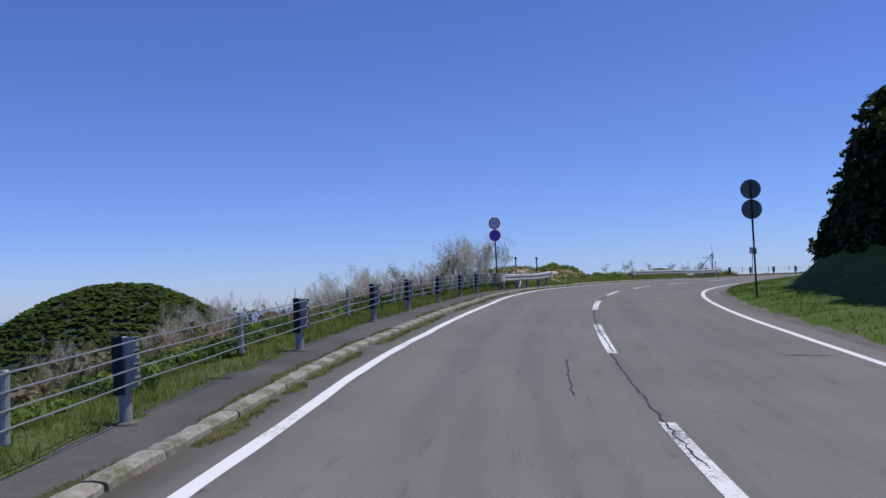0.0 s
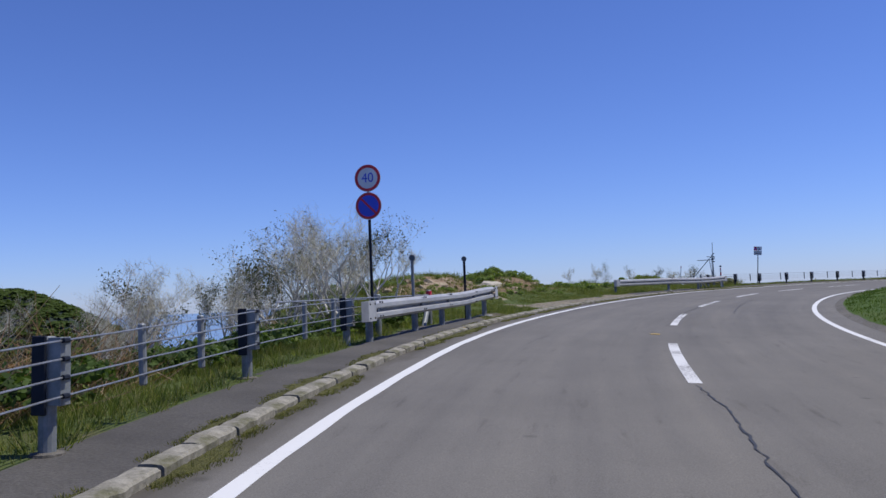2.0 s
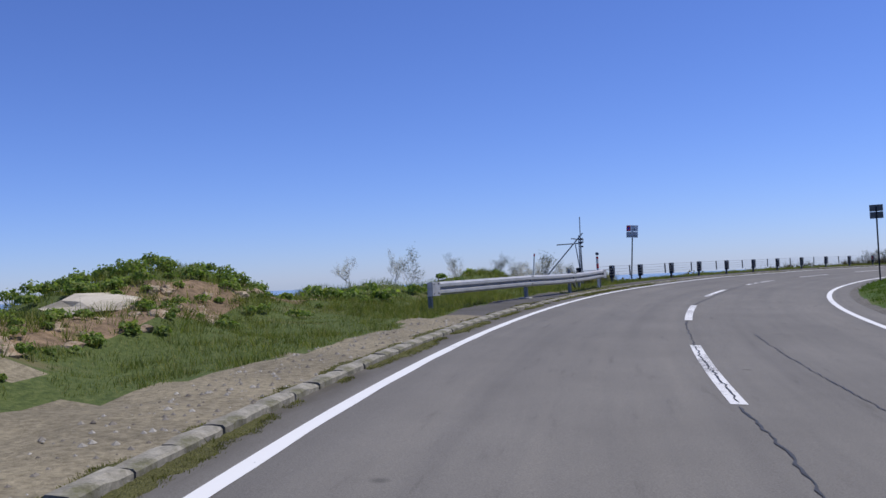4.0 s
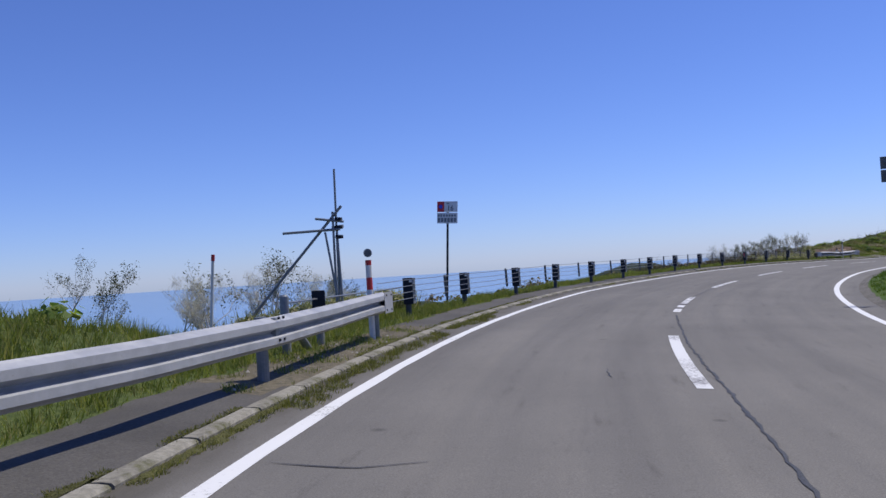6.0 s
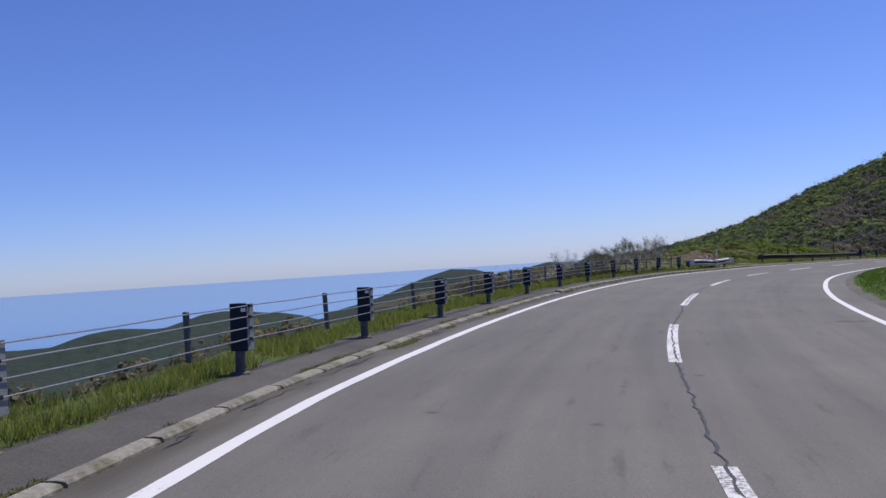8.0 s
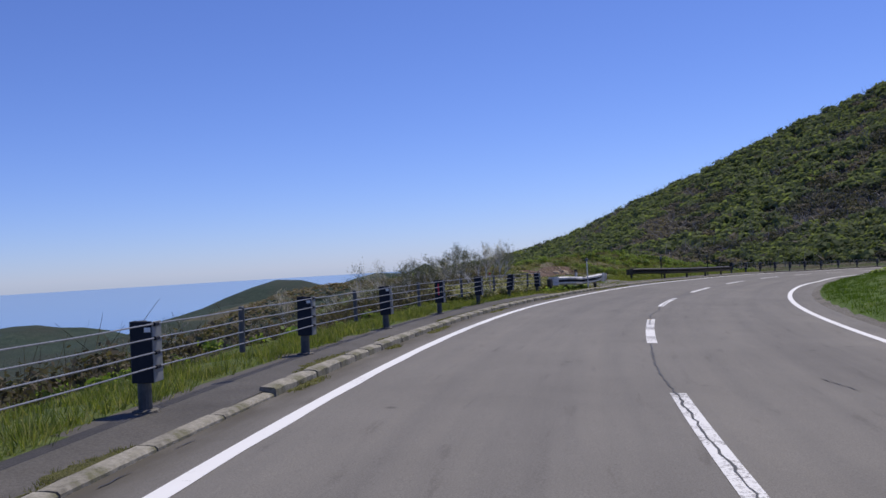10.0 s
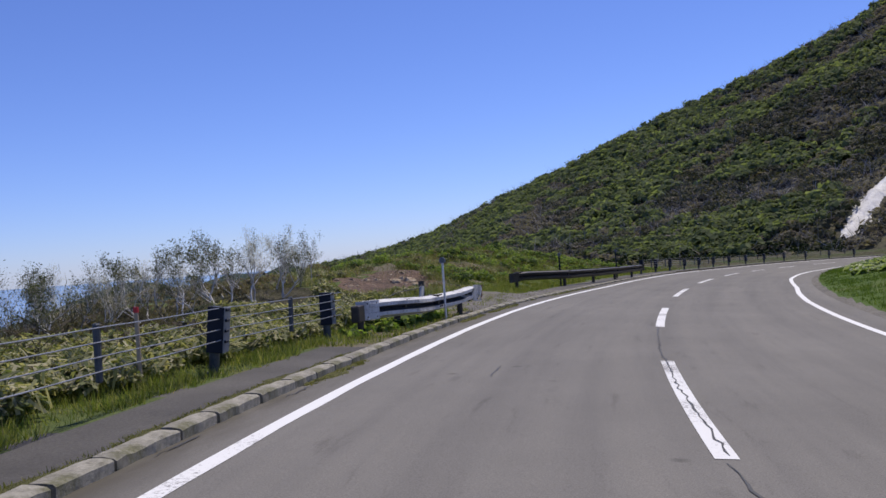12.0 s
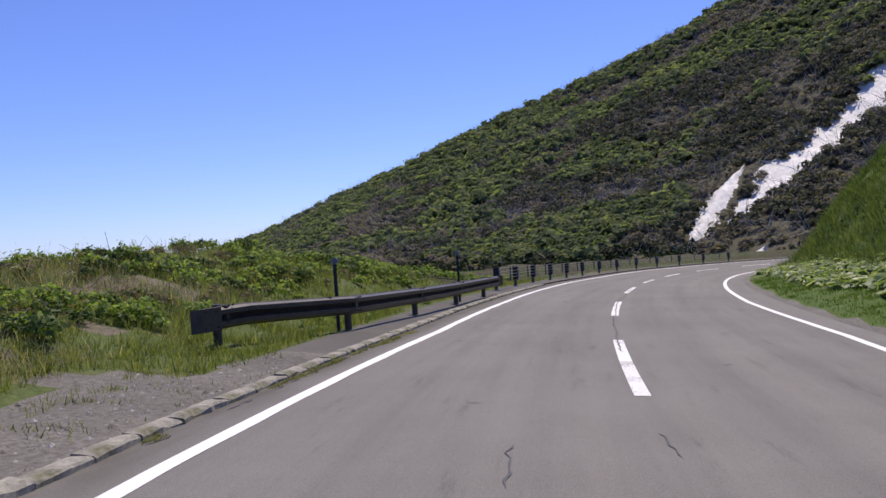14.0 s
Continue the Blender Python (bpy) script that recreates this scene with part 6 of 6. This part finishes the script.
ROCKS = [rock(k, 0.2) for k in range(5)]
rr = random.Random(11)
for s, d, k in ((48.3, -7.9, 2.0), (49.2, -8.1, 2.3), (50.3, -8.0, 1.8), (47.2, -7.8, 1.6)):
    ob = new('stone', ROCKS[int(k * 2) % 5])
    ob.matrix_basis = on_ground(s, d, k * 90, 0.12) @ Matrix.Diagonal((k, k * 0.8, k * 0.75, 1))
    tagged(ob, 'broad pale slab of rock set in the earth mound', 'stone', 'stones on the mounds')
for s, d, k in ((55.6, -8.4, 1.0),):
    me_ = ROCKS[int(k * 3) % 5].copy()
    me_.materials[0] = M_SLAB
    ob = new('stone', me_)
    ob.matrix_basis = on_ground(s, d, 8, 0.02) @ Matrix.Diagonal((2.0 * k, 6.5 * k, 1.3 * k, 1))
    tagged(ob, 'long pale ledge of rock on the earth mound', 'stone', 'stones on the mounds')
for n_, (s0, s1, d0, d1, lo, hi) in ((150, (45.8, 51.8, -8.5, -6.8, 0.12, 0.8)), (70, (51.5, 57.0, -8.4, -7.1, 0.15, 0.85)), (22, (55, 63.5, -8.6, -7.7, 0.2, 0.8)), (46, (136.6, 141.6, -9.2, -6.7, 0.12, 0.7)), (3, (138.2, 138.7, -7.5, -7.1, 0.8, 1.1))):
    for _ in range(n_):
        s, d = rr.uniform(s0, s1), rr.uniform(d0, d1)
        ob = new("stone", rr.choice(ROCKS))
        ob.matrix_basis = on_ground(s, d, rr.uniform(0, 360), 0.03) @ Matrix.Scale(rr.uniform(lo, hi), 4)
        tagged(ob, "rough red-brown stone lying on the earth mound", "stone", "stones on the mounds")


def dark_streak(pts, w, seed=0):
    """A jagged dark streak through (s, d) points: sealed cracks and a painted shadow."""
    rnd = random.Random(seed)
    s_, d_ = [], []
    for (a, q), (c, e) in zip(pts, pts[1:]):
        n = max(2, int(math.hypot(c - a, e - q) / 0.12))
        for k in range(n):
            s_.append(a + (c - a) * k / n + rnd.gauss(0, 0.008))
            d_.append(q + (e - q) * k / n + rnd.gauss(0, 0.011))
    b = Build()
    vs = []
    for i, (s, d) in enumerate(zip(s_, d_)):
        j, l = min(i + 1, len(s_) - 1), max(i - 1, 0)
        ts, td = s_[j] - s_[l], d_[j] - d_[l]
        q = math.hypot(ts, td) or 1
        ww = w * rnd.uniform(0.35, 1.3) * (0.2 if i in (0, len(s_) - 1) else 1)
        for sg_ in (-1, 1):
            ss, dd = s - sg_ * td / q * ww, d + sg_ * ts / q * ww
            x, y = xy(ss, dd)
            vs.append((x, y, road_z(ss, dd, 0.006)))
    b.add(vs, [(2 * i, 2 * i + 1, 2 * i + 3, 2 * i + 2) for i in range(len(s_) - 1)])
    part("dark_streak", b, M_STREAK, road)


for i in range(-1, 17):
    a = 2.9 + i * DASH + 4.89
    if i % 5 != 3 and i not in (6, 7):
        dark_streak([(a - rr.choice((1.5, 4.7, 4.8)), 0.1), (a - 1.2, 0.06), (a, 0.06), (a + 1.5, 0.03 + rr.uniform(-0.06, 0.08)), (a + 3.2, 0.08 + rr.uniform(-0.06, 0.1)), (a + 4.9, 0.05)], 0.011, i)
dark_streak([(66.6, 0.05), (68.1, 0.13), (69.5, 0.21), (71.6, 0.27), (73.7, 0.26), (75.1, 0.24), (77.5, 0.22), (80.5, 0.1)], 0.016, 33)
dark_streak([(91.1, 0.09), (88.8, 0.12), (86.95, 0.1), (85.4, 0.07)], 0.012, 34)
# First streak paints an unseen pole's shadow; the rest are wide dark streaks.
for k, pts in enumerate(([(12.9, 2.45), (12.93, 3.35)], [(29.1, 2.2), (29.0, 3.2)], [(85.15, 2.5), (85.35, 3.4)], [(97.0, 2.65), (97.2, 3.4)])):
    dark_streak(pts, 0.028, 40 + k)
for k, pts in enumerate(([(47.2, 1.4), (48.1, 1.3), (50, 1.26), (53, 1.2), (59, 1.07)], [(94.47, -2.9), (94.63, -2.4), (95.0, -2.15)], [(94.6, -2.4), (94.2, -1.85)], [(94.06, -1.46), (94.13, -1.28)], [(95.57, -1.89), (96.6, -1.81)], [(95.97, -0.99), (95.68, -0.95)],
                         [(96.8, 1.03), (96.24, 1.01)], [(95.7, 0.95), (95.4, 0.97)], [(42.9, 0.0), (43.0, 0.45)], [(12, -0.6), (9, -0.65)], [(137.74, -1.45), (137.83, -1.18)], [(137.83, -0.98), (137.07, -0.97), (136.6, -0.98)], [(124.42, -1.27), (124.33, -1.01)], [(123.8, -1.78), (124.86, -1.79)],
                         [(118.3, -1.2), (118.2, -0.8)], [(72.7, -0.79), (71.9, -0.75)], [(83, -0.7), (84.5, -0.6)], [(138.3, 0.04), (137.4, 0.1)], [(102, -1.4), (101.2, -1.2), (100.9, -0.9)], [(107, 1.6), (106, 1.8)], [(131, -1.6), (130.2, -1.7)], [(68.31, -2.92), (68.24, -2.6), (68.24, -2.33), (68.36, -2.08), (68.45, -1.85)])):
    dark_streak(pts, 0.008, 60 + k)
for s0, s1 in ((82.06, 82.5), (83.22, 83.66)):
    part("patch", strip(lambda q: [-0.006 - 0.012 * math.sin(q * 31), 0.05, 0.12, 0.165 + 0.02 * math.sin(q * 23)], s0, s1, 0.055, lambda q, w: road_z(q, w, 0.0075)), M_PATCH, road, "dark asphalt patch where the paint is lost")
# broken joint between the road and the kerb
for k, (s0, s1, n_) in enumerate(((84, 103, 60), (66, 74, 12), (137, 144, 16), (118, 126, 10))):
    for j in range(n_):
        s = rr.uniform(s0, s1)
        q = left_line(s) - 0.41 + rr.uniform(-0.02, 0.02)
        dark_streak([(s, q), (s + rr.uniform(0.1, 0.25), q + rr.uniform(-0.03, 0.05)), (s + rr.uniform(0.3, 0.7), q + rr.uniform(-0.03, 0.03))], rr.uniform(0.004, 0.011), 200 + k * 60 + j)
for s, d, w in ((27.3, 0.45, 0.17), (39.15, -0.3, 0.17), (115.4, 0.0, 0.08), (38.9, -3.86, 0.14)):
    b = strip([d, d + w], s, s + 0.8 * w, 0.07, (lambda q, w: road_z(q, w, 0.007)) if d > -3 else (lambda q, w: ground_z(q, w) + 0.012))
    part("survey_mark", b, M_YELLOW, road, "small yellow survey mark")

# pebbles on the gravel
b = Build()
for s0, s1, d0, d1, n_ in ((132.5, 142, -5.2, -3.72, 520), (47.5, 60, -4.9, -3.9, 420), (62, 76.5, -4.5, -3.72, 200)):
    for _ in range(n_):
        s, d = rr.uniform(s0, s1), rr.uniform(d0, d1)
        if left_kind(s, d) not in (2, 5, 6):
            continue
        x, y = xy(s, d)
        o = Vector((x, y, ground_z(s, d)))
        r = 0.012 + 0.022 * rr.random() ** 2
        a = rr.uniform(0, 6.28)
        ring = [o + Vector((math.cos(a + k * 1.2566) * r * rr.uniform(0.8, 1.3), math.sin(a + k * 1.2566) * r * rr.uniform(0.8, 1.3), 0)) for k in range(5)]
        b.add(ring + [o + Vector((0, 0, r * 0.8))], [(k, (k + 1) % 5, 5) for k in range(5)])
tagged(part("pebbles", b, M_PEBBLE), "loose pebbles scattered behind the kerb", "pebbles", "", "stuff")

# ---- kerb stones ----
kerb = tagged(thing("kerb", on_ground(0, -3.7), "weathered concrete kerb stones, chipped and mossy", "kerb"), "", "", "", "structure")


def kerb_mesh(seed, length, rough, top):
    """A stone of the kerb: rounded on the road side, chipped where it is rough."""
    n = max(4, int(length / 0.12))
    wide = 0.9 if rough < 0.01 else 1.0
    prof = [(-0.085 * wide, -0.2), (-0.085 * wide, top - 0.01), (-0.075 * wide, top), (-0.01, top + 0.002), (0.058 * wide, top - 0.003), (0.078 * wide, top - 0.018), (0.09 * wide, -0.2)]
    vs, fs = [], []
    for i in range(n + 1):
        y = (i / n - 0.5) * length
        end = (0.005 if rough > 0.01 else 0.002) if i in (0, n) else 0.0
        for x, z in prof:
            q = Vector((x, y, z))
            j = Vector((noise.noise(q * 9 + Vector((seed, 0, 0))), 0, 0.7 * noise.noise(q * 9 + Vector((0, seed, 0))))) * rough if z > -0.1 else Vector((0, 0, 0))
            chip = max(0.0, noise.noise(Vector((y * 4.1, seed, 5))) - 0.2) * rough * 3.0 if x > 0 and z > -0.1 else 0.0
            vs.append((x * (1 - end) + j.x - chip * 0.6, y, z + j.z - (end if z > -0.1 else 0) - chip))
    m = len(prof)
    fs = [(i * m + k, i * m + k + 1, (i + 1) * m + k + 1, (i + 1) * m + k) for i in range(n) for k in range(m - 1)]
    fs += [tuple(range(m)), tuple(range(n * m, n * m + m))[::-1]]
    return Build().add(vs, fs).mesh("kerb_stone", M_KERB)


LENGTHS = (0.6, 0.85, 1.1)
KERBS = {(kind, n): [kerb_mesh(k * 3.7 + n * 9.1, LENGTHS[n] - (0.007 if kind[0] > 0.01 else -0.006), *kind) for k in range(4)] for kind in ((0.017, 0.036), (0.004, 0.004), (0.012, 0.052), (0.02, 0.036), (0.026, 0.02)) for n in range(3)}
s = -6.0
while s < 165:
    kind = (0.017, 0.036) if s < 64 else (0.004, 0.004) if s < 104 else (0.012, 0.052) if s < 131 else (0.02, 0.036) if s < 136 else (0.026, 0.02)
    n = rr.choice((0, 0, 1)) if s < 66 else 2 if s < 104 else rr.choice((0, 1, 2)) if s < 131 else rr.choice((0, 1))
    mid = s + LENGTHS[n] / 2
    kd = left_line(mid) - 0.56
    x, y = xy(mid, kd)
    slew = math.degrees(math.atan2(left_line(s + LENGTHS[n]) - left_line(s), LENGTHS[n]))
    loose = 0.6 if s < 66 else 0.15 if s < 104 else 0.4
    pitch = math.degrees(math.atan2(zc(s + LENGTHS[n]) - zc(s), LENGTHS[n]))
    m = pose(x, y, road_z(mid, kd) + 0.035 + rr.gauss(0, 0.007) * loose, pitch + rr.gauss(0, 0.4) * loose, 3 + rr.gauss(0, 1.0) * loose, math.degrees(-head(mid)) - slew + rr.gauss(0, 0.5) * loose)
    place_part("kerb_stone", rr.choice(KERBS[(kind, n)]), kerb, m)
    s += LENGTHS[n]
